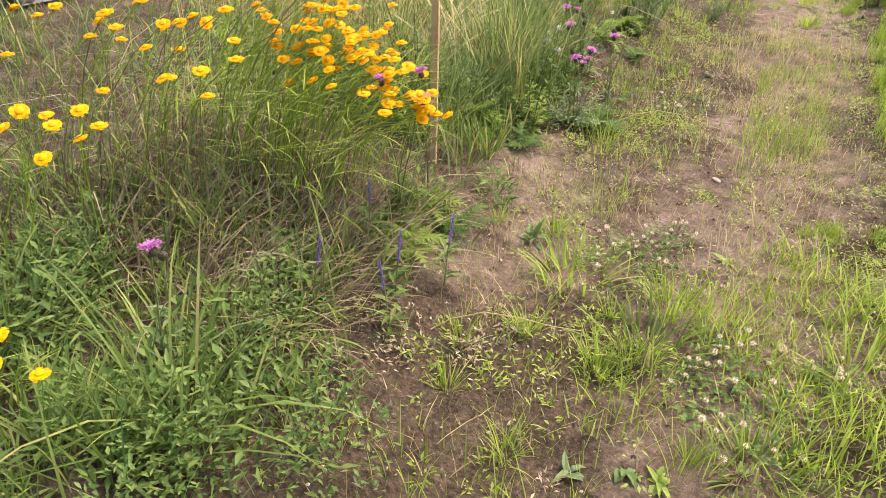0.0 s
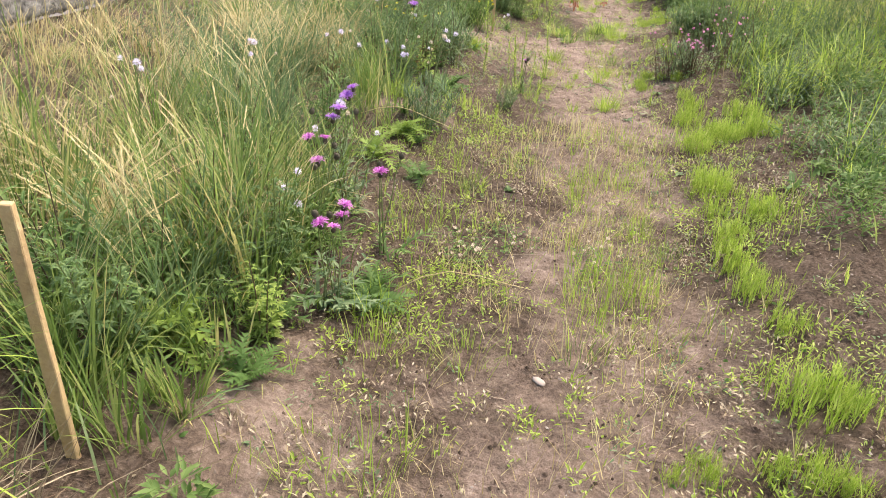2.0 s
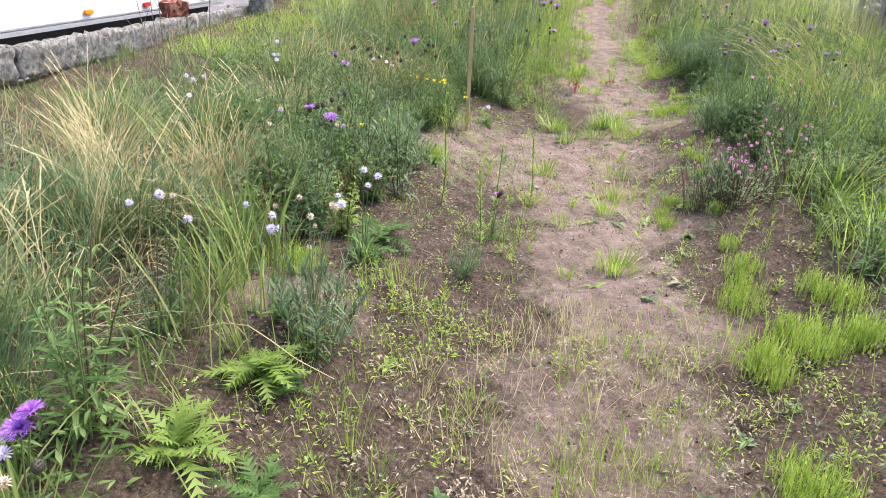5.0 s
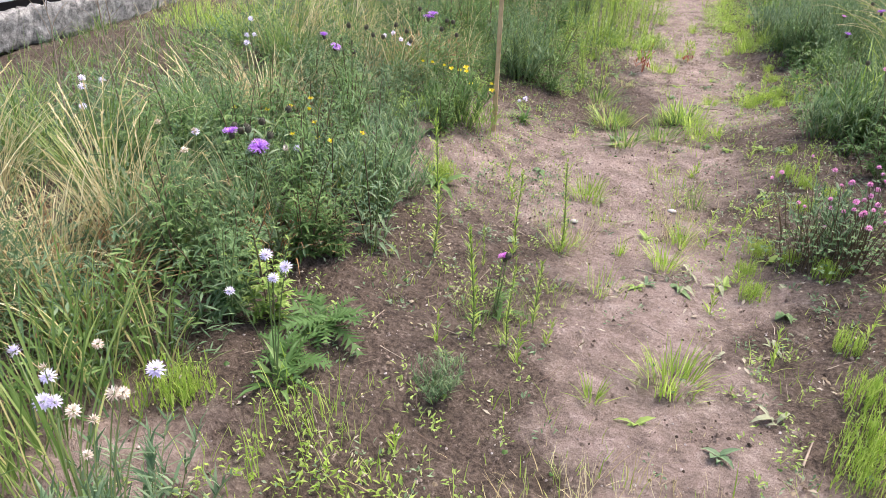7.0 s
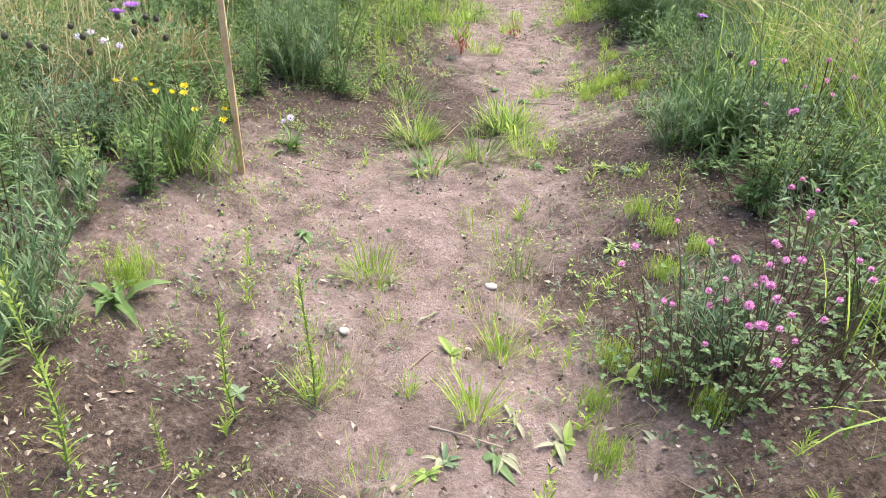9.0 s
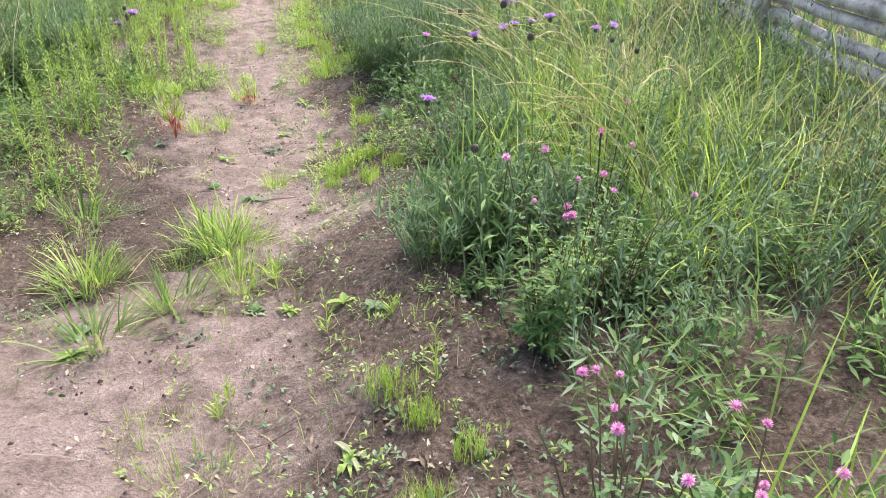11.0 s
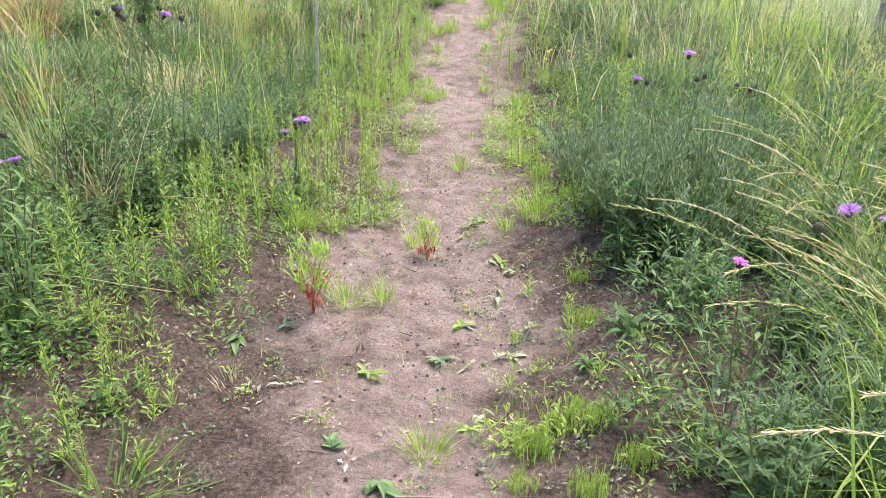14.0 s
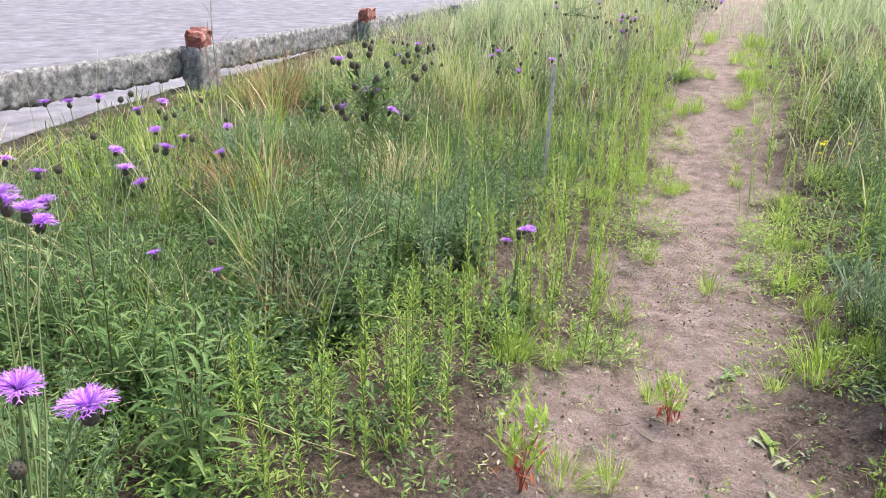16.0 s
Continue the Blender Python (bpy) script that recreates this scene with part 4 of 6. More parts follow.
# knapweeds whose flower heads lean well away from the root: root, open heads, buds
KN_LEAN = [((.05, 10.12), [(.38, 9.95, .95), (.32, 9.91, .93), (.43, 10.0, .91), (.04, 10.2, 1.09), (.0, 10.24, 1.06), (-.03, 10.3, 1.03), (-.12, 10.39, .97)], [(.3, 9.98, .79), (.2, 9.95, .7), (-.1, 10.2, .9)]),
           ((-.98, 11.35), [(-.96, 11.4, .79), (-.9, 11.41, .74), (-1.05, 11.45, .84), (-.85, 11.5, .86)], [(-.8, 11.4, .88), (-1.1, 11.4, .9)]),
           ((-1.38, 11.6), [(-1.33, 11.65, 1.0), (-1.44, 11.6, .98), (-1.52, 11.55, .98)], [(-1.2, 11.7, 1.02), (-1.28, 11.72, .99)]),
           ((-.72, 11.5), [(-.81, 11.76, .8)], [(-.9, 11.7, .86)]),
           ((-.55, 11.15), [(-.62, 11.16, .58), (-.43, 11.24, .52)], [(-.5, 11.3, .6)]),
           ((-.7, 10.85), [(-.92, 10.91, .92), (-.66, 10.82, .84), (-.84, 10.95, .88)], [(-.75, 10.95, .9)]),
           ((2.1, 9.42), [(1.97, 9.44, .95), (1.93, 9.63, .81)], [(2.05, 9.4, .85)]),
           ((1.84, 9.12), [(1.66, 9.05, .76)], [(1.78, 9.0, .64)]),
           ((2.0, 10.42), [(1.9, 10.34, .68)], [(2.05, 10.35, .77)]),
           ((2.55, 10.3), [(2.5, 10.2, .88)], [(2.48, 10.35, .92)]),
           ((-.32, 2.42), [(-.18, 2.3, .61), (-.24, 2.4, .65), (-.32, 2.3, .64)], [])]
for i, ((x, y), heads, buds) in enumerate(KN_LEAN):
    z = hz(x, y)
    tips = [(u - x, v - y, w - z) for u, v, w in heads + buds]
    stand(knapweed(max(t[2] for t in tips), len(heads), len(buds), .1, 9, 61 + 2 * i, 1 if i in (8, 10) else 0, tips, .62 if i in (7, 8) else .9), x, y)


def scabious(h, n, spread, seed):
    p = thing("scabious", "pale lilac scabious heads on thin bare stems", "wildflower", "scabious")
    r = random.Random(seed)
    b = Build()
    for k in range(n):
        a, d = r.uniform(0, 6.28), spread * r.random()
        tip = (d * math.cos(a), d * math.sin(a), h * r.uniform(.7, 1.05))
        b = Build()
        tube(b, curve_to((r.uniform(-.02, .02), r.uniform(-.02, .02), -.02), tip, 0, 6), .0022, .0014, 3)
        part("stem", b, STEM, p)
        pale = r.random() < .35
        head_on(p, SCAB_W if pale else SCAB, tip, r.uniform(-40, 40), r.uniform(0, 360), None, r.uniform(.8, 1.1), "faded cream seed head" if pale else "pale lilac flower head")
    b = Build()
    for k in range(16):
        leaf(b, (r.uniform(-.03, .03), r.uniform(-.03, .03), 0), k * 2.4, r.uniform(.3, 1.2), r.uniform(.08, .16), .018, .6)
    part("foliage", b, LEAF, p)
    return p


for i, (x, y, h, n) in enumerate([(-.25, 4.5, .42, 5), (-.26, 3.95, .4, 4), (-.26, 5.7, .42, 6), (-.13, 6.3, .4, 4), (-.11, 5.6, .5, 6), (-.6, 5.6, .5, 5),
                                  (-.9, 5.0, .5, 5), (-1.2, 7.0, .5, 4), (-.75, 6.9, .5, 4), (-1.0, 4.2, .6, 4), (-.55, 7.2, .35, 2), (-.9, 9.4, .35, 4), (0, 9.25, .16, 2), (-1.4, 8.4, .5, 4)]):
    stand(scabious(h, n, .16, 40 + i), x, y, i * 61)


def spike_flower(seed):
    p = thing("speedwell", "violet flower spike on a green stem", "wildflower", "violet spikes")
    r = random.Random(seed)
    h = r.uniform(.24, .3)
    b = Build()
    tip = (r.uniform(-.04, .04), r.uniform(-.04, .04), h)
    tube(b, [(0, 0, -.02), (tip[0] * .4, tip[1] * .4, h * .5), tip], .0025, .0015, 4)
    part("stem", b, STEM, p)
    b = Build()
    for k in range(60):
        t = .62 + .38 * k / 60
        ribbon(b, (tip[0] * t, tip[1] * t, h * t), k * 2.4, 1.0, .012 * (1.25 - t * .6), .007, -.4, 1)
    part("flower_head", b, VIOLET, p, "dense violet spike")
    b = Build()
    for k in range(12):
        leaf(b, (0, 0, h * r.uniform(.05, .55)), k * 2.4, .5, .07, .016, .6)
    part("foliage", b, LEAF, p)
    return p


for i, (x, y) in enumerate([(-.12, 2.02), (-.29, 1.83), (-.05, 2.23), (-.31, 2.2), (-.08, 1.92)]):
    stand(spike_flower(i), x, y)


def trefoil(b, at, size, yaw):
    for k in range(3):
        a = yaw + k * 2.094
        leaf(b, at, a, U(-.1, .4), size, size * .75, .3)


def red_clover(w, h, heads, seed):
    p = thing("red_clover", "bushy red clover with pink flower balls", "wildflower", "red clovers")
    r = random.Random(seed)
    lv = Build()
    for k in range(heads + 8):
        a, d = r.uniform(0, 6.28), w * math.sqrt(r.random())
        tip = (d * math.cos(a), d * math.sin(a), h * r.uniform(.5, 1.08) * (1.0 if k < heads else .8))
        st = Build()
        tube(st, curve_to((d * .4 * math.cos(a), d * .4 * math.sin(a), -.02), tip, 0, 4), .0026, .0016, 3)
        part("stem", st, STEM_DARK, p)
        for j in range(3):
            q = Vector((d * .4 * math.cos(a), d * .4 * math.sin(a), 0)).lerp(Vector(tip), r.uniform(.1, .95))
            trefoil(lv, (q.x + r.uniform(-.05, .05), q.y + r.uniform(-.05, .05), q.z), r.uniform(.011, .018), r.uniform(0, 6))
        if k < heads:
            head_on(p, CLOV, tip, r.uniform(-35, 35), 0, None, r.uniform(.6, 1.0), "pink flower ball")
    for k in range(34):
        a, d = r.uniform(0, 6.28), w * 1.1 * math.sqrt(r.random())
        trefoil(lv, (d * math.cos(a), d * math.sin(a), h * r.uniform(.04, .34)), r.uniform(.010, .018), r.uniform(0, 6))
    part("foliage", lv, CLOVER_LEAF, p)
    return p


for i, (x, y) in enumerate(CLOVERS):
    big = 1.3 < x < 2.1 and 7.3 < y < 8.6
    stand(red_clover(.22 if big else .3, .36 if big else .5, 6 if big else 5, 70 + i), x, y, i * 50)


def white_clover(w, seed):
    p = thing("white_clover", "low patch of white clover with fading heads", "wildflower", "white clover patches")
    r = random.Random(seed)
    lv = Build()
    for k in range(90):
        a, d = r.uniform(0, 6.28), w * math.sqrt(r.random())
        trefoil(lv, (d * math.cos(a), d * math.sin(a), r.uniform(.01, .05)), r.uniform(.009, .016), r.uniform(0, 6))
    for k in range(10):
        a, d = r.uniform(0, 6.28), w * math.sqrt(r.random())
        tip = (d * math.cos(a), d * math.sin(a), r.uniform(.04, .10))
        st = Build()
        tube(st, [(tip[0] * .9, tip[1] * .9, -.01), tip], .0012, .001, 3)
        part("stem", st, STEM_DARK, p)
        head_on(p, CLOV_W, tip, r.uniform(-30, 30), 0, None, r.uniform(.8, 1.2), "small cream flower ball")
    part("foliage", lv, LEAF, p)
    return p


kinds = [white_clover(w, 90 + i) for i, w in enumerate((.16, .2, .13))]
place_copies(kinds, [q for q in WHITE_CLOVERS if q[1] < 5.2], (.7, 1.0))


def dock_plant(n, size, seed):
    p = thing("dock", "rosette of long pointed green leaves", "weed", "docks")
    r = random.Random(seed)
    for k in range(n):
        b = Build()
        yaw, rise, ln = k * 2.4 + r.uniform(-.3, .3), r.uniform(.25, 1.2), size * r.uniform(.5, 1.1)
        leaf(b, (r.uniform(-.02, .02), r.uniform(-.02, .02), 0), yaw, rise, ln, ln * r.uniform(.16, .28), r.uniform(.6, 1.6))
        part("leaf", b, LEAF if seed < 2 else CLOVER_LEAF, p)
    return p


kinds = [dock_plant(n, s, i) for i, (n, s) in enumerate(((11, .11), (13, .14), (8, .12)))]
place_copies(kinds, [q for q in DOCKS if not (8.8 < q[1] < 10.4 and q[0] < 2.05)] + [(1.69, 10.93), (1.85, 11.1), (1.95, 11.5), (1.95, 8.94), (2.05, 10.17), (2.0, 10.25), (2.12, 10.1), (-.15, 7.9), (.1, 2.7), (-.25, 2.5)])


def weed_bush(w, h, n, mat, seed, fine=1.0):
    """A dense bush of many thin branching stems with narrow leaves."""
    p = thing("weed_bush", "dense grey-green bush of thin leafy stems", "bush", "weed bushes")
    r = random.Random(seed)
    st, lv = Build(), Build()
    for k in range(n):
        a, d = r.uniform(0, 6.28), w * math.sqrt(r.random())
        root = (d * .45 * math.cos(a), d * .45 * math.sin(a), -.02)
        tip = (d * math.cos(a), d * math.sin(a), h * r.uniform(.55, 1.05) * (1 - .3 * d / w))
        pts = curve_to(root, tip, 0, 4)
        tube(st, pts, .002, .001, 3)
        for j in range(int(16 / fine)):
            t = r.uniform(.05, 1)
            q = Vector(root).lerp(Vector(tip), t) + Vector((0, 0, .1 * h * t * (1 - t) * 4))
            ribbon(lv, tuple(q), r.uniform(0, 6.28), r.uniform(.3, 1.1), r.uniform(.04, .09) * fine, r.uniform(.005, .009) * fine, r.uniform(.1, .8), 2)
    tagged(part("branch_work", st, STEM, p), kind="stuff")
    tagged(part("foliage", lv, mat, p), kind="stuff")
    return p


kinds = [weed_bush(w, h, n, m, i) for i, (w, h, n, m) in enumerate(((.22, .34, 36, GRASS_BLUE), (.25, .38, 40, LEAF_GREY), (.19, .28, 30, GRASS_BLUE), (.24, .36, 38, LEAF)))]
place_copies(kinds, [q for q in BUSHES if not (-1 < q[0] < 0 and 6 < q[1] < 8.3)] + [(-.35, 7.45), (-.62, 7.6), (-.5, 8.3), (-.3, 8.75)], (.8, 1.15))
stand(copy_thing(kinds[0], Matrix.Identity(4)), .26, 6.53, 40, .45)
stand(copy_thing(kinds[2], Matrix.Identity(4)), -.25, 7.69, 70, .8)
stand(copy_thing(kinds[0], Matrix.Identity(4)), -.4, 7.85, 10, .9)
big_kinds = [weed_bush(w, h, n, m, 20 + i, .6) for i, (w, h, n, m) in enumerate(((.3, .62, 95, GRASS_BLUE), (.27, .56, 85, LEAF_GREY), (.32, .66, 100, GRASS_BLUE)))]
place_copies(big_kinds, [(1.99, 11.95), (1.86, 12.3), (2.18, 11.72), (2.35, 12.15), (2.12, 12.5), (-.22, 10.25), (2.5, 12.7)], (.8, 1.05))
for i, (x, y, q) in enumerate(((-.75, 6.85, 1.1), (-.1, 5.65, .9))):
    stand(copy_thing(kinds[i], Matrix.Identity(4)), x, y, 83 * i, q)


def tall_grass(n, rad, h0, h1, seed, straw):
    """An arching clump of meadow grass with nodding seed heads."""
    p = thing("meadow_grass_clump", "arching tall meadow grass with pale seed heads", "grass", "tall grass clumps")
    r = random.Random(seed)
    lv = Build()
    for k in range(n):
        a, d = r.uniform(0, 6.28), rad * math.sqrt(r.random())
        ribbon(lv, (d * math.cos(a), d * math.sin(a), -.02), a + r.uniform(-.8, .8), r.uniform(.05, .5), r.uniform(.5, 1) * h1, r.uniform(.003, .006), r.uniform(.4, 1.5), 4)
    tagged(part("foliage", lv, (GRASS, STRAW, GRASS_BLUE)[straw], p), kind="stuff")
    for k in range(9):
        a, d = r.uniform(0, 6.28), rad * r.random()
        yaw, ln = r.uniform(-.9, .9) + r.choice((0, .4)), r.uniform(h0, h1) * 1.25
        st, hd = Build(), Build()
        tip = ribbon(st, (d * math.cos(a), d * math.sin(a), -.02), yaw, r.uniform(.1, .4), ln, .003, r.uniform(.6, 1.3), 5)
        stalk = part("stalk", st, STRAW, p)
        end, back = Vector(tip), (Vector(st.v[-3]) + Vector(st.v[-2])) / 2
        axis_lean = math.acos(max(-1, min(1, (end - back).normalized().z)))
        for j in range(30):
            ribbon(hd, tuple(end.lerp(back, j / 30)), yaw + r.uniform(-.5, .5), axis_lean + r.uniform(-.35, .35), r.uniform(.012, .022), .004, .3, 1)
        part("seed_head", hd, STRAW, stalk, "pale nodding seed head")
    return p


kinds = [tall_grass(n, r, a, c, i, s) for i, (n, r, a, c, s) in enumerate(((170, .13, .45, .6, 0), (150, .12, .4, .55, 1), (190, .14, .4, .55, 2), (150, .15, .4, .62, 0)))]
place_copies([kinds[0], kinds[3]], [q for q in TALL if q[0] > 2][::2] + [(2.8, 12.0), (2.35, 12.6), (2.7, 13.2), (2.2, 13.6), (2.9, 10.3)], (.6, .85))
place_copies([kinds[1], copy_thing(kinds[0], Matrix.Identity(4)), kinds[2], copy_thing(kinds[2], Matrix.Identity(4))], [q for q in TALL if q[0] < 2 and not (-1 < q[0] < 0 and 6 < q[1] < 8.3)] + [(-.75, 7.15), (-.95, 6.9), (-.4, 11.7), (-.95, 11.4), (-.25, 12.6), (-1.3, 11.2), (-1.3, 8.3), (-1.7, 9.4), (-2.0, 11.5), (-1.6, 13.6), (-.9, 13.6)], (.8, 1.15))


def leafy_weed(stems, h, spread, wide, mat, seed, dark=False):
    """Several upright leafy stems from one root, the lower leaves longest."""
    p = thing("leafy_weed", "upright bushy weed with narrow dark green leaves" if dark else "upright bushy weed with lobed mid-green leaves", "weed", "leafy weeds")
    r = random.Random(seed)
    for k in range(stems):
        a, d = k * 2.4 + r.uniform(-.4, .4), spread * math.sqrt((k + .5) / stems)
        tip = (d * math.cos(a), d * math.sin(a), h * r.uniform(.55, 1.05))
        root = (d * .25 * math.cos(a), d * .25 * math.sin(a), -.02)
        pts = curve_to(root, tip, 0, 5)
        st, lv = Build(), Build()
        tube(st, pts, .003, .0015, 4)
        stem = part("stem", st, STEM_DARK if k % 3 == 0 else STEM, p)
        for j in range(24):
            t = .06 + .94 * j / 24
            q = Vector(pts[min(3, int(t * 4))]).lerp(Vector(pts[min(4, int(t * 4) + 1)]), t * 4 - min(3, int(t * 4)))
            ln = h * r.uniform(.13, .26) * (1.15 - .75 * t)
            yaw = j * 2.4 + r.uniform(-.4, .4)
            rise = r.uniform(.1, 1.0)
            leaf(lv, tuple(q), yaw, rise, ln, ln * wide, r.uniform(.4, 1.4))
            if not dark:
                for s in (-1, 1):
                    leaf(lv, (q.x + math.cos(yaw) * ln * .35, q.y + math.sin(yaw) * ln * .35, q.z + math.sin(rise) * ln * .3), yaw + s * .8, rise * .6, ln * .5, ln * wide * .6, .5)
        part("foliage", lv, mat, stem)
    return p


kinds = [leafy_weed(n, h, s, w, m, 300 + i, dk) for i, (n, h, s, w, m, dk) in enumerate(((7, .42, .13, .2, LEAF, False), (6, .34, .12, .16, LEAF_GREY, True), (7, .5, .15, .14, LEAF, True), (6, .3, .12, .24, LEAF_LIGHT, False), (8, .38, .15, .2, CLOVER_LEAF, False)))]
rl = random.Random(77)
WEEDS = [(-.30, 7.04), (-.42, 7.3), (-.6, 7.5), (-.32, 6.6), (-.5, 6.72), (-.75, 7.7), (-1.1, 7.7), (-.57, 3.54), (-.2, 3.5), (-.3, 3.85), (-.45, 4.1), (-.2, 4.4), (1.92, 11.72), (2.15, 11.9), (2.0, 12.3), (2.4, 13.0), (2.25, 12.5), (1.95, 9.3), (2.1, 9.0), (2.3, 9.5), (1.95, 8.8), (-.45, 8.75), (-.35, 9.0), (-.55, 8.5)]
while len(WEEDS) < 92:
    x, y = (rl.uniform(-1.7, -.25), rl.uniform(8.3, 14.5)) if rl.random() < .62 else (rl.uniform(1.95, 3.1), rl.uniform(5.5, 14))
    if all((x - u) ** 2 + (y - v) ** 2 > .035 for u, v in WEEDS):
        WEEDS.append((x, y))
place_copies(kinds, WEEDS, (.75, 1.2))
for i, (x, y, k) in enumerate(((-.55, 7.25, 2), (-.8, 7.35, 0), (-.62, 7.75, 4), (-1.0, 7.6, 2), (-.9, 8.1, 1), (-1.25, 7.2, 0), (-.45, 6.55, 4), (-.7, 6.7, 2), (-1.3, 8.0, 4), (-.7, 8.15, 2), (-.5, 3.2, 4), (-.75, 3.4, 2), (-.55, 3.9, 2), (-.7, 4.4, 0), (-.5, 5.0, 2), (-.6, 5.5, 1))):
    stand(copy_thing(kinds[k], Matrix.Identity(4)), x, y, 77 * i, 1.0 + .1 * (i % 3))
for i, (x, y) in enumerate(((-.25, 11.85), (-.42, 12.05), (-.05, 12.2), (-.6, 11.9), (-.3, 12.3), (.02, 12.5), (-.75, 12.3), (-.5, 11.6), (-.15, 11.65), (-.85, 11.1), (-1.1, 11.35), (-.6, 10.9), (-.35, 11.2), (-.9, 10.6), (-.15, 10.75), (-.4, 10.45), (-1.3, 11.1), (-.2, 7.2), (-.4, 7.0), (-.3, 7.45), (-.75, 7.2), (-.95, 7.75), (-.5, 8.0), (-1.15, 7.4), (-.8, 8.4), (-1.1, 8.2))):
    stand(copy_thing(kinds[(4, 2, 1, 0, 2)[i % 5]], Matrix.Identity(4)), x, y, 53 * i, rl.uniform(.95, 1.35))
for i in range(46):
    x, y = (rl.uniform(1.75, 3.4), rl.uniform(11.6, 18)) if i % 2 else (rl.uniform(-2.4, .1), rl.uniform(12.3, 18))
    stand(copy_thing(kinds[(3, 0, 4, 3, 0)[i % 5]], Matrix.Identity(4)), x, y, 61 * i, rl.uniform(.7, 1.15))


def straw_clump(n, h, seed):
    p = thing("dry_grass_clump", "tall clump of yellow straw stalks with bare tops", "grass", "straw clumps")
    r = random.Random(seed)
    for k in range(n):
        a = r.uniform(0, 6.28)
        st = Build()
        ribbon(st, (r.uniform(-.05, .05), r.uniform(-.05, .05), -.02), a, r.uniform(.02, .3), h * r.uniform(.5, 1.1), .0045, r.uniform(.05, 1.0), 6)
        part("stalk", st, GRASS_LIME if k % 3 else STRAW, p)
    lv = Build()
    for k in range(60):
        ribbon(lv, (r.uniform(-.06, .06), r.uniform(-.06, .06), -.02), r.uniform(0, 6.28), r.uniform(.2, .9), h * r.uniform(.3, .6), .005, r.uniform(.6, 1.6), 4)
    tagged(part("foliage", lv, GRASS_LIME, p), kind="stuff")
    return p


for i, (x, y, h) in enumerate(((-.72, 11.85, .75), (-.82, 12.0, .7), (-1.15, 12.55, .8), (-2.0, 13.8, .8), (-.5, 13.4, .6), (-1.0, 15.2, .9), (-.6, 15.6, .9), (-1.4, 15.8, .9), (-.9, 16.3, 1.0), (2.6, 14.2, .8), (3.0, 13.4, .8), (3.2, 15.0, .9), (2.4, 15.6, .8), (2.9, 16.4, .9), (-1.6, 12.2, .7))):
    stand(straw_clump(26, h, 60 + i), x, y, 70 * i)


def arching_grass(reach, n, seed):
    """Long thin culms that arch over, each with a pale seed head hanging along its last third, above a tuft of blades."""
    p = thing("arching_grass", "grass clump with long arching culms and pale seed heads", "grass", "arching grasses")
    r = random.Random(seed)
    for k in range(n):
        yaw, ln, lean = math.pi + r.uniform(-1.0, .9), reach * r.uniform(.75, 1.15), r.uniform(.1, .45)
        x, y, z, a = r.uniform(-.06, .06), r.uniform(-.06, .06), -.02, lean
        bend, pts, leans = r.uniform(1.2, 1.75), [], []
        for j in range(12):
            pts.append((x, y, z))
            leans.append(a)
            step = ln / 11
            x, y, z = x + math.cos(yaw) * math.sin(a) * step, y + math.sin(yaw) * math.sin(a) * step, z + math.cos(a) * step
            a += bend * (.4 + j / 9) / 11
        st, hd = Build(), Build()
        tube(st, pts, .002, .0012, 3)
        culm = part("culm", st, GRASS_LIME if k % 2 else STRAW, p)
        for j in range(70):
            t = 7.6 + 3.35 * j / 70
            i, f = int(t), t - int(t)
            q = Vector(pts[i]).lerp(Vector(pts[i + 1]), f)
            ribbon(hd, tuple(q), yaw + r.uniform(-.5, .5), leans[i] + r.uniform(-.3, .3), r.uniform(.014, .024), .0048, .2, 1)
        part("seed_head", hd, STRAW, culm, "pale bristly seed head")
    lv = Build()
    for k in range(90):
        ribbon(lv, (r.uniform(-.08, .08), r.uniform(-.08, .08), -.02), r.uniform(0, 6.28), r.uniform(.15, .7), reach * r.uniform(.3, .7), .0042, r.uniform(.6, 1.9), 5)
    tagged(part("foliage", lv, GRASS_LIME, p), kind="stuff")
    return p


for i, (x, y, q, n) in enumerate(((2.5, 9.85, 1.05, 11), (2.62, 9.6, .95, 9), (2.35, 10.25, .95, 8), (2.75, 10.2, 1.0, 8), (2.55, 10.7, .95, 7), (3.0, 9.9, .95, 8), (2.9, 10.9, .95, 7), (2.75, 11.5, .95, 7), (2.55, 9.15, .85, 8))):
    stand(arching_grass(q, n, 500 + i), x, y)


def withered_plant(seed):
    """A star of limp pale leaves lying flat on the sand."""
    p = thing("withered_plant", "withered pale grey-green plant lying flat on the sand", "weed", "withered plants")
    r = random.Random(seed)
    for k in range(r.randint(4, 7)):
        b = Build()
        ln = r.uniform(.025, .085)
        leaf(b, (r.uniform(-.015, .015), r.uniform(-.015, .015), .005), r.uniform(0, 6.28), r.uniform(.05, .7), ln, ln * r.uniform(.16, .3), r.uniform(.5, 1.5))
        part("leaf", b, PALE_LEAF, p)
    return p


kinds = [withered_plant(600 + i) for i in range(4)]
place_copies(kinds, [(1.15, 7.62), (1.35, 7.89), (1.39, 8.56), (1.03, 7.68), (.85, 7.52), (.99, 7.55), (1.52, 9.16), (1.13, 9.32), (.6, 9.33), (1.33, 10.68), (1.39, 10.57), (1.29, 10.97), (.93, 10.88), (1.25, 11.26), (1.19, 10.99), (.71, 10.76), (1.44, 11.09), (1.32, 11.85), (1.3, 7.2), (1.1, 7.05), (1.25, 6.75), (1.38, 7.6), (.6, 8.3), (.75, 8.15), (1.4, 11.5), (1.45, 11.75), (1.2, 12.1), (1.38, 9.9), (1.5, 11.3)], (.7, 1.1))


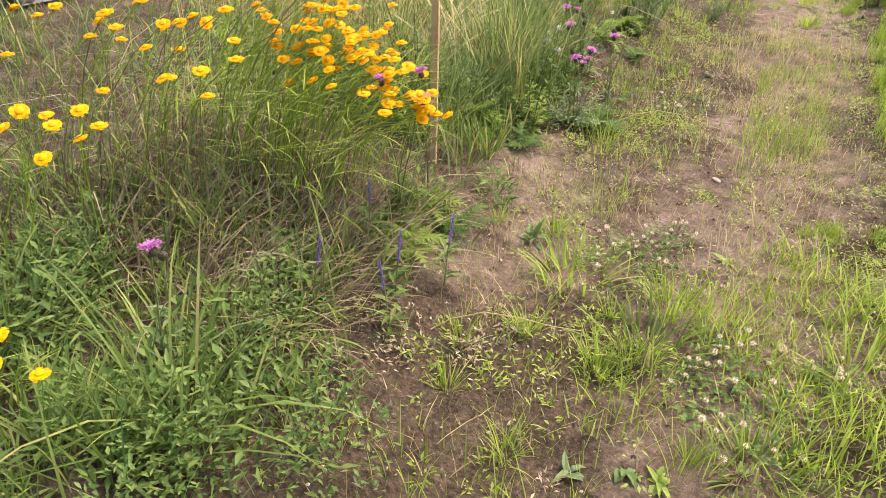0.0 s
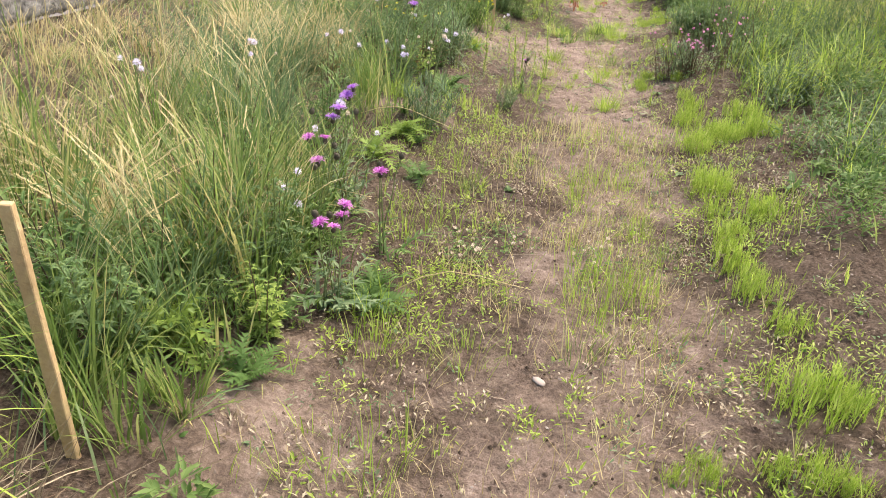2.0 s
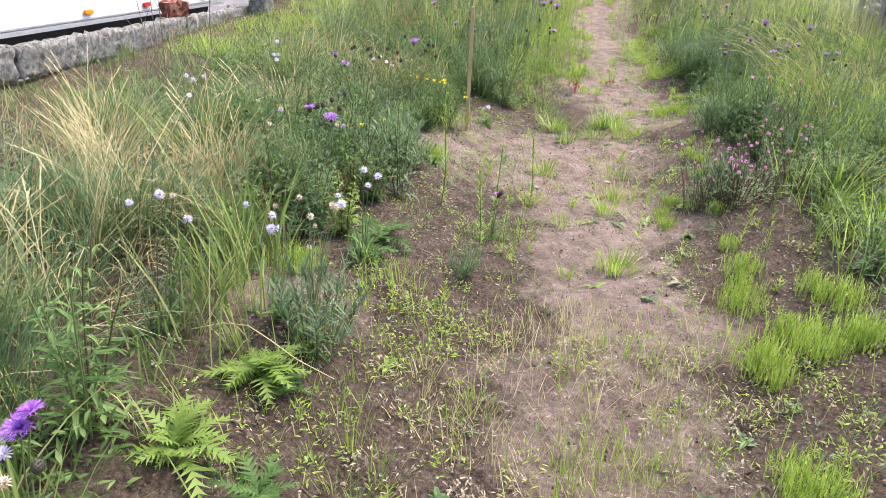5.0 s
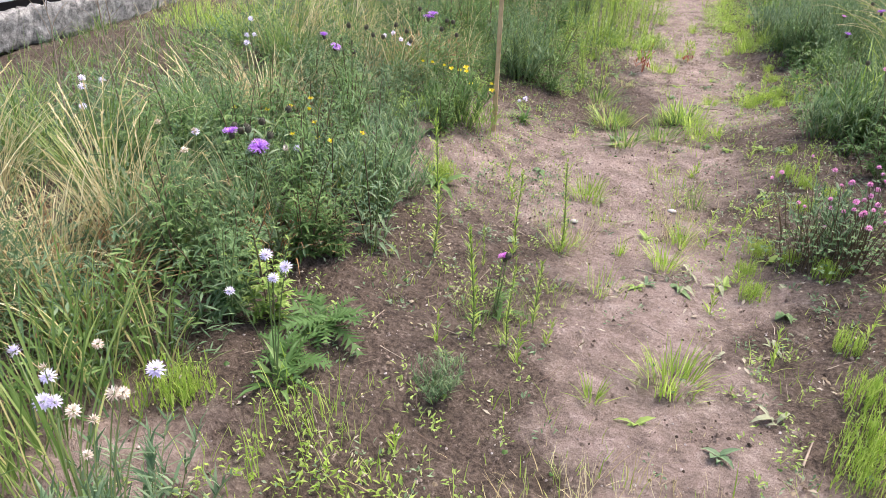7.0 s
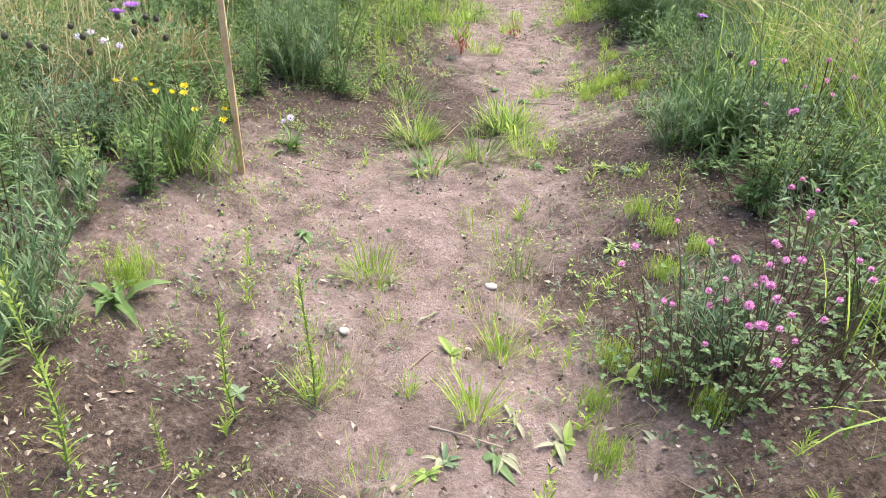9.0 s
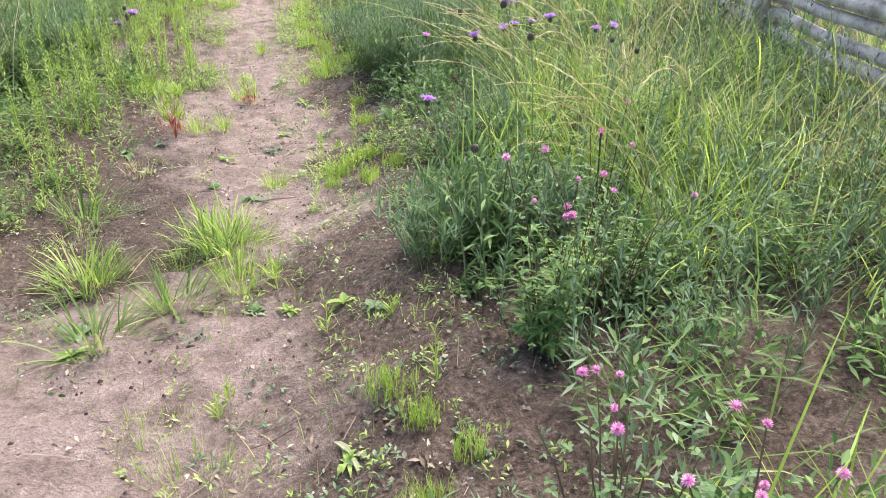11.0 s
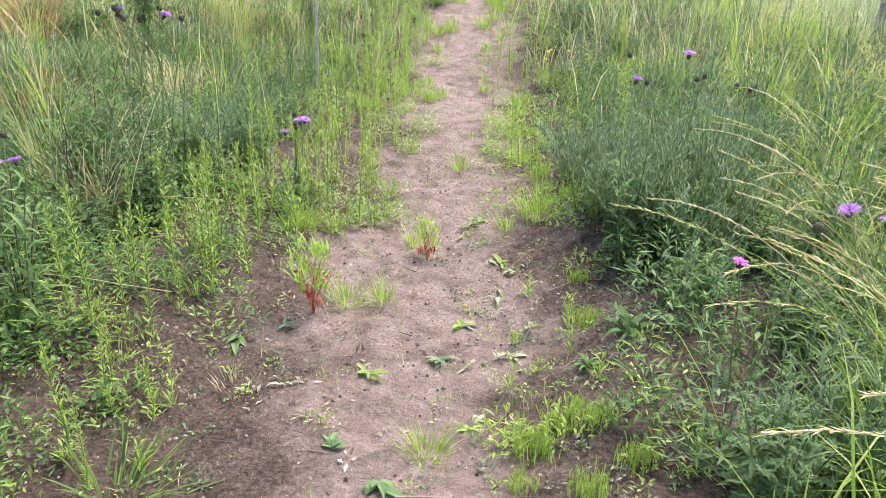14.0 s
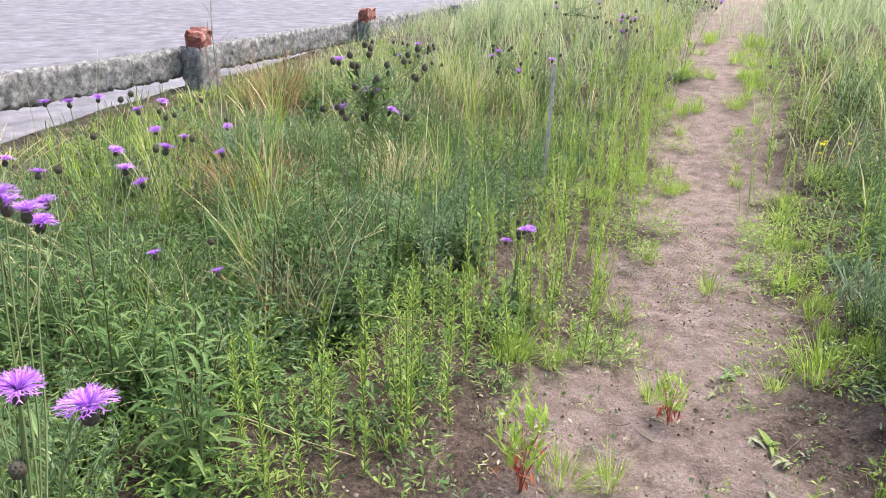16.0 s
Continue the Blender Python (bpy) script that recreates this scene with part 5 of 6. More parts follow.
def dead_stem(h, seed):
    """A bare branching dead stem."""
    p = thing("dead_stem", "bare grey dead stem with thin side branches", "weed", "dead stems")
    r = random.Random(seed)
    b = Build()
    tube(b, [(0, 0, -.02), (.01, 0, h * .4), (-.01, .01, h * .75), (.02, 0, h)], .0045, .0018, 5)
    part("stem", b, TWIG, p)
    for k in range(8):
        t, a, ln = r.uniform(.3, .9), r.uniform(0, 6.28), h * r.uniform(.12, .3)
        b = Build()
        tube(b, curve_to((0, 0, h * t), (ln * .6 * math.cos(a), ln * .6 * math.sin(a), h * t + ln * .8), 0, 4), .002, .001, 3)
        part("branch", b, TWIG, p)
    return p


for i, (x, y, h) in enumerate(((-2.35, 13.6, 1.0), (-2.15, 13.3, .85), (-2.3, 8.4, .9), (-2.0, 8.0, .8), (-1.75, 7.4, .8), (-2.4, 9.4, .9))):
    stand(dead_stem(h, 700 + i), x, y, 50 * i)


def red_stalk():
    p = thing("persicaria", "small upright weed with red and yellow-green leaves", "weed")
    b = Build()
    for k in range(5):
        tube(b, curve_to((0, 0, -.01), (U(-.06, .06), U(-.06, .06), U(.14, .2)), 0, 4), .002, .0012, 3)
    part("branch_work", b, RED, p)
    b, c = Build(), Build()
    for k in range(110):
        leaf(b if k > 18 else c, (U(-.05, .05), U(-.05, .05), U(.07, .2) if k > 18 else U(.02, .08)), U(0, 6.28), U(.7, 1.35), U(.03, .06), .009, .3)
    part("foliage", b, GRASS_LIME, p)
    part("lower_foliage", c, RED, p, "red lower leaves")
    return p


stand(red_stalk(), .67, 11.24, 0, 1.35)
stand(red_stalk(), 1.05, 11.83, 90, .9)


def yellow_daisy(seed):
    p = thing("yellow_daisy", "weed with small lemon-yellow daisy flowers", "wildflower", "yellow daisies")
    r = random.Random(seed)
    lv = Build()
    for k in range(7):
        tip = (r.uniform(-.14, .14), r.uniform(-.14, .14), r.uniform(.2, .32))
        b = Build()
        tube(b, curve_to((0, 0, -.01), tip, 0, 4), .002, .0013, 3)
        part("stem", b, STEM, p)
        if k < 5:
            head_on(p, SUNNY, tip, r.uniform(-30, 30), 0, None, r.uniform(.8, 1.1), "lemon-yellow daisy")
    for k in range(150):
        a, d = r.uniform(0, 6.28), .16 * math.sqrt(r.random())
        ribbon(lv, (d * math.cos(a), d * math.sin(a), r.uniform(0, .12)), r.uniform(0, 6.28), r.uniform(.2, .9), r.uniform(.06, .13), .007, .6, 2)
    part("foliage", lv, LEAF_LIGHT, p)
    return p


for i, (x, y) in enumerate([(-.22, 8.75), (-.4, 8.8), (-1.0, 7.9), (-.55, 7.6), (1.75, 15.0)]):
    stand(yellow_daisy(i), x, y)

# ---------------------------------------------------------------- uncountable growth
def open_soil(x, y):
    """0 on the trodden strip, 1 where the meadow closes."""
    left = np.interp(y, [0, 2.3, 3.6, 5, 7, 8.6, 9.6, 11, 13, 16, 30], [.0, -.1, -.12, -.2, -.6, -.8, -.4, -.2, .1, .3, 0])
    right = np.interp(y, [0, 3, 5, 6.5, 8, 10, 12, 14, 18, 30], [1.9, 1.8, 1.85, 1.9, 1.9, 1.9, 1.85, 1.7, 1.5, 1.3])
    return np.maximum(smooth(-.15, .35, left - x), smooth(-.15, .35, x - right))


def patch_noise(x, y, s, ph):
    return .5 + .5 * np.sin(s * x + 1.7 * np.sin(s * .8 * y + ph)) * np.sin(s * .9 * y + 1.3 * np.sin(s * .7 * x + 2 * ph))


def scatter(n, x0, x1, y0, y1, keep, rng):
    x, y = rng.uniform(x0, x1, n), rng.uniform(y0, y1, n)
    k = rng.uniform(0, 1, n) < keep(x, y)
    return x[k], y[k]


def blades(name, label, mat, n, box, keep, h, w, lean, droop, seg=3, seed=0, comb=None, clump=0.0):
    rng = np.random.default_rng(seed)
    x, y = scatter(n, *box, keep, rng)
    n = len(x)
    tall = np.ones(n)
    if clump:
        hsh = lambda k: np.abs(np.sin(np.floor(x0 / clump) * 127.1 + np.floor(y0 / clump) * 311.7 + seed + 17.3 * k) * 43758.5) % 1
        x0, y0 = x.copy(), y.copy()
        cx, cy = (np.floor(x0 / clump) + .15 + .7 * hsh(1)) * clump, (np.floor(y0 / clump) + .15 + .7 * hsh(2)) * clump
        x, y, tall = cx + (x - cx) * .6, cy + (y - cy) * .6, .45 + .85 * hsh(3)
    z = height(x, y) - .02
    yaw, a = rng.uniform(0, 6.283, n), rng.uniform(.03, lean, n)
    if clump:
        yaw = np.arctan2(y - cy, x - cx) + rng.normal(0, .7, n)
    if comb is not None:
        yaw = comb + rng.normal(0, .8, n)
    ln, ww, dr = rng.uniform(h[0], h[1], n), w * rng.uniform(.6, 1.4, n), rng.uniform(.1, droop, n)
    ln = tall * ln * (1 - .5 * smooth(-2.3, -3.0, x) * (x > -3.6)) * (.45 + .75 * patch_noise(x, y, 4.6, seed)) * (.7 + .5 * patch_noise(x, y, 9.5, seed + 2.0))
    cs, sn = np.cos(yaw), np.sin(yaw)
    r, up = np.zeros(n), np.zeros(n)
    V = np.zeros((n, 2 * seg + 1, 3))
    for i in range(seg):
        hw = ww * (0.55 + 0.45 * math.sin(math.pi * min(1, (i + .6) / seg))) * .5
        V[:, 2 * i] = np.stack([x + cs * r + sn * hw, y + sn * r - cs * hw, z + up], -1)
        V[:, 2 * i + 1] = np.stack([x + cs * r - sn * hw, y + sn * r + cs * hw, z + up], -1)
        r, up, a = r + np.sin(a) * ln / seg, up + np.cos(a) * ln / seg, a + dr / seg
    V[:, 2 * seg] = np.stack([x + cs * r, y + sn * r, z + up], -1)
    loops, starts, tot = [], [], 0
    base = (np.arange(n) * (2 * seg + 1))[:, None]
    per = []
    for i in range(seg - 1):
        per += [2 * i, 2 * i + 1, 2 * i + 3, 2 * i + 2]
    per += [2 * seg - 2, 2 * seg - 1, 2 * seg]
    loops = (base + np.array(per)[None]).ravel()
    sizes = np.tile(np.array([4] * (seg - 1) + [3]), n)
    me = bpy.data.meshes.new(name)
    me.vertices.add(n * (2 * seg + 1))
    me.vertices.foreach_set("co", V.ravel())
    me.loops.add(len(loops))
    me.loops.foreach_set("vertex_index", loops)
    me.polygons.add(len(sizes))
    me.polygons.foreach_set("loop_start", np.concatenate([[0], np.cumsum(sizes)[:-1]]))
    me.update(calc_edges=True)
    me.validate()
    me.materials.append(mat)
    return tagged(new(name, me), label, "grass", kind="stuff")


left_side = lambda x, y: (x < .8) * open_soil(x, y)
right_side = lambda x, y: (x >= .8) * open_soil(x, y)
road_edge = lambda x, y: smooth(-3.3, -3.1, x)
blades("meadow_grass", "green meadow grass on the bank", GRASS, 40000, (-3.4, .6, .3, 16), lambda x, y: (1 - .7 * smooth(4, 4.8, y) * smooth(7.6, 6.8, y) * smooth(.6, .9, -x)) * left_side(x, y) * road_edge(x, y) * (.25 + .75 * patch_noise(x, y, 2.1, 1)) * (1 - .72 * smooth(9.4, 10, y) * smooth(13.2, 12.4, y) * smooth(1.6, 1.2, -x)), (.14, .44), .0052, .9, 1.5, 3, 1, clump=0.17)
blades("meadow_grass", "grey-green meadow grass on the bank", GRASS_BLUE, 20000, (-3.4, .6, .3, 16), lambda x, y: (1 - .7 * smooth(4, 4.8, y) * smooth(7.6, 6.8, y) * smooth(.6, .9, -x)) * left_side(x, y) * road_edge(x, y) * patch_noise(x, y, 1.7, 4) * (1 - .72 * smooth(9.4, 10, y) * smooth(13.2, 12.4, y) * smooth(1.6, 1.2, -x)), (.14, .44), .0052, .9, 1.4, 3, 2, clump=0.17)
blades("meadow_grass", "pale dry grass bending over the bank", STRAW, 46000, (-3.4, 0, 2.4, 16), lambda x, y: left_side(x, y) * road_edge(x, y) * (1 - .75 * smooth(9.4, 10, y) * smooth(13.2, 12.4, y) * smooth(1.6, 1.2, -x)) * np.maximum(.75 * smooth(.4, .85, patch_noise(x, y, 1.3, 2.4)) * np.maximum(smooth(4.2, 5, y), smooth(1.0, 1.4, -x)), .9 * smooth(4.9, 5.7, y) * smooth(7.2, 6.2, y) * smooth(.75, 1.1, -x)) * smooth(.4, .9, -x), (.3, .72), .0038, 1.0, 2.0, 4, 3, comb=-.15, clump=0.34)
blades("meadow_grass", "russet dry grass on the bank", RUST, 5000, (-3.2, -.3, 3, 16), lambda x, y: left_side(x, y) * smooth(.6, .95, patch_noise(x, y, 2.2, 5)), (.2, .42), .004, .8, 1.4, 3, 4, clump=0.17)
blades("meadow_grass", "tall green grass on the bank above the path", GRASS, 12000, (-1.5, -.2, 2.9, 6.4), lambda x, y: (1 - .75 * smooth(4.2, 5, y) * smooth(.6, .9, -x)) * left_side(x, y) * smooth(.3, .7, patch_noise(x, y, 2.9, .6)), (.3, .66), .006, .5, 1.1, 4, 26, clump=0.2)
blades("meadow_grass", "rank green grass below the yellow flowers", GRASS, 3800, (-1.6, .1, .4, 2.1), lambda x, y: smooth(.12, .3, -x + .1 * np.sin(5 * y)), (.2, .42), .0062, .9, 1.8, 4, 27, clump=0.2)
blades("meadow_grass", "tall yellowing grass closing over the far path", GRASS_PALE, 40000, (-4, 6, 15, 24), lambda x, y: (x > -3) * (.25 + .75 * patch_noise(x, y, 1.9, 1.7)) * np.maximum(smooth(.3, .6, np.abs(x - path_x(y))), .5 * smooth(18.5, 20, y)) * (.35 + .65 * smooth(.8, 1.4, np.abs(x - path_x(y)))), (.25, .75), .0055, .8, 1.9, 4, 28, clump=0.3)
blades("short_grass", "thin yellow-green wisps over the early path", GRASS_LIME, 9000, (-.2, 1.8, 1.4, 6.4), lambda x, y: .15 + .85 * smooth(.45, .8, patch_noise(x, y, 4.9, 3.1)), (.06, .2), .003, .5, .7, 3, 29, clump=0.09)
blades("short_grass", "dry wisps over the early path", STRAW, 4500, (-.2, 1.8, 1.4, 6.4), lambda x, y: .1 + .9 * smooth(.45, .8, patch_noise(x, y, 4.1, 5.1)), (.06, .2), .0028, .8, .8, 3, 30, clump=0.1)
blades("dry_stalks", "grey-brown dead stalks beneath the yellow flowers", DEAD_STALK, 2400, (-1.5, -.2, 1.55, 2.6), lambda x, y: .4 + .6 * patch_noise(x, y, 4, 1), (.25, .6), .0038, 1.1, 1.5, 4, 19, comb=.2)
blades("meadow_grass", "distant meadow", GRASS, 30000, (-20, 60, 44, 130), lambda x, y: (x > -3.2) * (.3 + .7 * patch_noise(x, y, .4, .7)), (.5, 1.0), .06, .6, 1.2, 3, 20)
blades("meadow_grass", "green meadow grass by the fence", GRASS, 26000, (1.2, 6, 2, 17), lambda x, y: right_side(x, y) * (.35 + .65 * patch_noise(x, y, 1.9, 3)), (.16, .46), .0054, .9, 1.6, 3, 5, clump=0.17)
blades("meadow_grass", "lime grass arching by the fence", GRASS_LIME, 46000, (1.9, 5, 5, 19), lambda x, y: right_side(x, y) * (.45 + .55 * np.maximum(smooth(11, 12.5, y), smooth(8.5, 7.5, y))) * smooth(5, 6.5, y) * smooth(5, 3.6, x) * smooth(.3, .7, patch_noise(x, y, 1.5, 1.2)), (.3, .6), .005, .8, 1.9, 4, 6, clump=0.17)
blades("meadow_grass", "dry straw grass by the fence", STRAW, 26000, (1.8, 5, 4, 18), lambda x, y: right_side(x, y) * smooth(.5, .9, patch_noise(x, y, 1.6, 2.2)), (.25, .55), .0035, .7, 1.5, 4, 7, clump=0.17)
blades("meadow_grass", "tall lime weeds along the far path", GRASS_LIME, 1800, (-1.2, 3.2, 12.6, 22), lambda x, y: smooth(.3, .55, np.abs(x - path_x(y)) + .5 * patch_noise(x, y, 3.3, 1.2) - .25) * smooth(.25, .7, patch_noise(x, y, 3.4, .4)) * (1 - .5 * smooth(1.2, 2, np.abs(x - path_x(y)))), (.2, .72), .0065, .3, .5, 3, 8, clump=0.17)
blades("meadow_grass", "green meadow beyond the path", GRASS_PALE, 110000, (-9, 12, 17.5, 45), lambda x, y: (x > -3.2) * smooth(.3, .8, np.abs(x - path_x(y))) * (.3 + .7 * patch_noise(x, y, 1.1, .7)), (.2, .5), .012, .6, 1.2, 3, 9, clump=0.30)
blades("meadow_grass", "dry meadow beyond the path", STRAW, 60000, (-12, 14, 13.2, 45), lambda x, y: (x > -3.2) * smooth(.5, 1.0, np.abs(x - path_x(y))) * smooth(.35, .8, patch_noise(x, y, .9, 3.7)), (.3, .55), .008, .7, 1.4, 3, 10, clump=0.30)
blades("short_grass", "thin short grass over the trodden path", GRASS_LIME, 26000, (-.4, 2.2, .5, 15), lambda x, y: (1 - open_soil(x, y)) * smooth(.45, .85, patch_noise(x, y, 4.2, 2.9)) * (.25 + .75 * smooth(.05, .35, np.abs(x - path_x(y) - .15 * np.sin(y)))), (.03, .10), .0028, .8, 1.0, 2, 11)
blades("short_grass", "thin dry grass lying on the path", STRAW, 13000, (-.5, 2.2, .5, 15), lambda x, y: (1 - open_soil(x, y)) * smooth(.4, .9, patch_noise(x, y, 3.1, 5.1)) * (.35 + .65 * (y < 7)), (.04, .14), .0022, 1.5, .6, 2, 12)
blades("meadow_grass", "meadow grass spreading beside the fence and behind", GRASS, 130000, (-3.4, 20, -12, 16), lambda x, y: (np.maximum(open_soil(x, np.maximum(y, 3)), y < .2)) * ((x > 4.8) | (y < .6)) * smooth(.3, .6, np.abs(x - path_x(y))) * (.3 + .7 * patch_noise(x, y, 1.2, 2.7)), (.2, .5), .02, .7, 1.3, 3, 15, clump=0.30)
blades("short_grass", "wispy yellow-green grass strip down the path", GRASS_LIME, 2600, (.72, 1.12, 3.9, 6.2), lambda x, y: smooth(.25, .75, patch_noise(x, y, 6.1, 1.7)), (.08, .22), .0028, .35, .5, 2, 16)
blades("short_grass", "dry wisps down the path", STRAW, 2600, (.3, 1.12, 2.9, 6.4), lambda x, y: smooth(.25, .75, patch_noise(x, y, 5.1, 2.7)), (.08, .22), .0025, .7, .7, 2, 17)
blades("short_grass", "low yellow-green mat on the path", GRASS_LIME, 3200, (.8, 1.08, 7.5, 8.9), lambda x, y: smooth(.3, .7, patch_noise(x, y, 7.1, 3.7)), (.03, .09), .0035, 1.2, .8, 2, 18)
blades("short_grass", "low yellow-green growth over the far path", GRASS_LIME, 9000, (.2, 1.9, 12.8, 22), lambda x, y: .15 + .85 * smooth(.35, .75, patch_noise(x, y, 3.6, 2.3)), (.03, .09), .0035, 1.1, .9, 2, 33, clump=0.11)
blades("short_grass", "dry brown growth over the far path", DEAD_STALK, 5000, (.2, 1.9, 12.2, 20), lambda x, y: smooth(.35, .8, patch_noise(x, y, 4.2, 4.3)), (.02, .07), .0035, 1.4, .6, 2, 34, clump=0.1)
blades("short_grass", "green grass on the early path", GRASS_LIME, 14000, (.4, 2.4, .5, 3.1), lambda x, y: smooth(.3, .8, patch_noise(x, y, 5.6, 1.1)) * smooth(.35, .75, x - .15 * (y - 2)), (.08, .22), .0045, .8, 1.0, 3, 13)


def foliage(name, label, mat, centres, per, rad, tall, ln, wd, seed):
    """Undergrowth: small folded leaves standing round many hidden stems."""
    rng = np.random.default_rng(seed)
    cx, cy = (np.repeat(v, per) for v in centres)
    n = len(cx)
    a, d = rng.uniform(0, 6.283, n), rad * np.sqrt(rng.uniform(0, 1, n))
    size = np.repeat(rng.uniform(.55, 1.25, len(centres[0])), per)
    x, y = cx + d * size * np.cos(a), cy + d * size * np.sin(a)
    z = height(x, y) + tall * size * rng.uniform(.03, 1, n) * (1 - .55 * (d / rad) ** 2)
    yaw, rise = a + rng.normal(0, .9, n), rng.uniform(-.3, 1.2, n)
    L, W = rng.uniform(*ln, n), rng.uniform(*wd, n)
    ch, sh = np.cos(rise) * L, np.sin(rise) * L
    ux, uy = np.cos(yaw), np.sin(yaw)
    V = np.stack([np.stack([x, y, z], -1),
                  np.stack([x + ux * ch * .45 + uy * W, y + uy * ch * .45 - ux * W, z + sh * .5 + W * .4], -1),
                  np.stack([x + ux * ch, y + uy * ch, z + sh * .8], -1),
                  np.stack([x + ux * ch * .45 - uy * W, y + uy * ch * .45 + ux * W, z + sh * .5 + W * .4], -1)], 1)
    me = bpy.data.meshes.new(name)
    me.vertices.add(n * 4)
    me.vertices.foreach_set("co", V.ravel())
    loops = ((np.arange(n) * 4)[:, None] + np.array([0, 1, 2, 0, 2, 3])[None]).ravel()
    me.loops.add(len(loops))
    me.loops.foreach_set("vertex_index", loops)
    me.polygons.add(2 * n)
    me.polygons.foreach_set("loop_start", np.arange(2 * n) * 3)
    me.update(calc_edges=True)
    me.materials.append(mat)
    return tagged(new(name, me), label, "weed", kind="stuff")


def stalk_field(label, mat, centres, h, per, seed):
    """Many slender upright weeds: each a thin stem with short narrow leaves all the way up."""
    rng = np.random.default_rng(seed)
    sx, sy = centres
    m = len(sx)
    tall, lx, ly = rng.uniform(*h, m), rng.normal(0, .06, m), rng.normal(0, .06, m)
    sz = height(sx, sy) - .02
    rows = []
    for k in range(per):
        t = (k + rng.uniform(0, 1, m)) / per
        a = 2.4 * k + rng.uniform(0, 6.28) + rng.normal(0, .4, m)
        ln, lean = rng.uniform(.03, .06, m) * (1.15 - .5 * t), rng.uniform(.3, 1.1, m)
        w = .0034 * rng.uniform(.7, 1.3, m)
        bx, by, bz = sx + lx * tall * t, sy + ly * tall * t, sz + tall * t
        cs, sn = np.cos(a), np.sin(a)
        mx, my, mz = bx + cs * ln * np.sin(lean) * .5, by + sn * ln * np.sin(lean) * .5, bz + ln * np.cos(lean) * .6
        rows.append(np.stack([np.stack([bx, by, bz], -1), np.stack([mx + sn * w, my - cs * w, mz], -1),
                              np.stack([bx + cs * ln * np.sin(lean), by + sn * ln * np.sin(lean), bz + ln * np.cos(lean)], -1),
                              np.stack([mx - sn * w, my + cs * w, mz], -1)], 1))
    for turn in (0.0, 1.57):
        w = .0017
        dx, dy = w * math.cos(turn), w * math.sin(turn)
        top = np.stack([sx + lx * tall, sy + ly * tall, sz + tall], -1)
        foot = np.stack([sx, sy, sz], -1)
        off = np.array([dx, dy, 0])
        rows.append(np.stack([foot - off, foot + off, top + off * .5, top - off * .5], 1))
    V = np.concatenate(rows, 0)
    n = len(V)
    me = bpy.data.meshes.new("leafy_stalks")
    me.vertices.add(n * 4)
    me.vertices.foreach_set("co", V.ravel())
    me.loops.add(n * 4)
    me.loops.foreach_set("vertex_index", np.arange(n * 4))
    me.polygons.add(n)
    me.polygons.foreach_set("loop_start", np.arange(n) * 4)
    me.update(calc_edges=True)
    me.materials.append(mat)
    return tagged(new("leafy_stalks", me), label, "weed", kind="stuff")


def spots(n, box, keep, seed):
    return scatter(n, *box, keep, np.random.default_rng(seed))


foliage("undergrowth", "leafy green weeds on the bank", LEAF, spots(190, (-1.4, .35, .6, 3.6), lambda x, y: left_side(x + .05, y) * (1 - .9 * (y > 1.75) * (y < 3.0) * (x < -.15)), 41), 90, .11, .24, (.025, .065), (.004, .009), 41)
foliage("undergrowth", "yellow-green leafy weeds in front of the yellow flowers", LEAF, spots(120, (-1.3, .15, .5, 1.7), lambda x, y: smooth(.1, -.1, x - .25 * (y - 1.2)) * (.3 + .7 * patch_noise(x, y, 4.2, 1.4)), 61), 150, .1, .28, (.012, .032), (.0025, .0055), 61)
foliage("undergrowth", "bright leafy tangle under the purple flowers", LEAF_LIGHT, spots(110, (-1.3, .15, 9.9, 11.6), lambda x, y: smooth(.15, -.1, x - .25 * (y - 10.6)) * patch_noise(x, y, 5.2, 3.4), 62), 60, .1, .3, (.015, .045), (.002, .005), 62)
blades("meadow_grass", "short bright grass at the foot of the kerb wall", GRASS_LIME, 16000, (-3.05, -1.7, 9.5, 17), lambda x, y: .4 + .6 * patch_noise(x, y, 2.4, 1.3), (.10, .26), .005, .7, 1.2, 3, 31, clump=0.12)
blades("meadow_grass", "thin pale bents over the bank", STRAW, 500, (-2.4, .0, 9.5, 16), lambda x, y: left_side(x, y), (.5, .85), .0026, .6, 1.6, 5, 32)
foliage("undergrowth", "mid green leafy weeds on the bank", LEAF, spots(700, (-2.2, .5, 3.0, 15), lambda x, y: left_side(x, y) * patch_noise(x, y, 2.6, 1.4) * (1 - .75 * (y > 3.8) * (y < 7.5) * (x < -.7)), 42), 90, .12, .28, (.025, .07), (.0035, .008), 42)
foliage("undergrowth", "dense dark green leafy weeds below the purple flowers", LEAF, spots(560, (-1.7, .25, 9.4, 13.2), lambda x, y: left_side(x, y) * (.4 + .6 * patch_noise(x, y, 3.6, 2.1)), 49), 110, .12, .26, (.02, .06), (.0025, .0065), 49)
foliage("undergrowth", "light green leafy weeds along the far path", LEAF_LIGHT, spots(520, (-.6, 2.6, 12, 18), lambda x, y: (np.abs(x - path_x(y)) + .35 * patch_noise(x, y, 3.9, 2.2) > .42) * (.25 + .75 * patch_noise(x, y, 3.1, 4.1)), 50), 80, .1, .2, (.02, .05), (.0025, .006), 50)
foliage("undergrowth", "grey-green feathery weeds on the bank", LEAF_GREY, spots(800, (-2.2, .5, 6, 15.5), lambda x, y: left_side(x, y) * patch_noise(x, y, 2.2, 3.4), 43), 100, .13, .32, (.025, .075), (.0025, .006), 43)
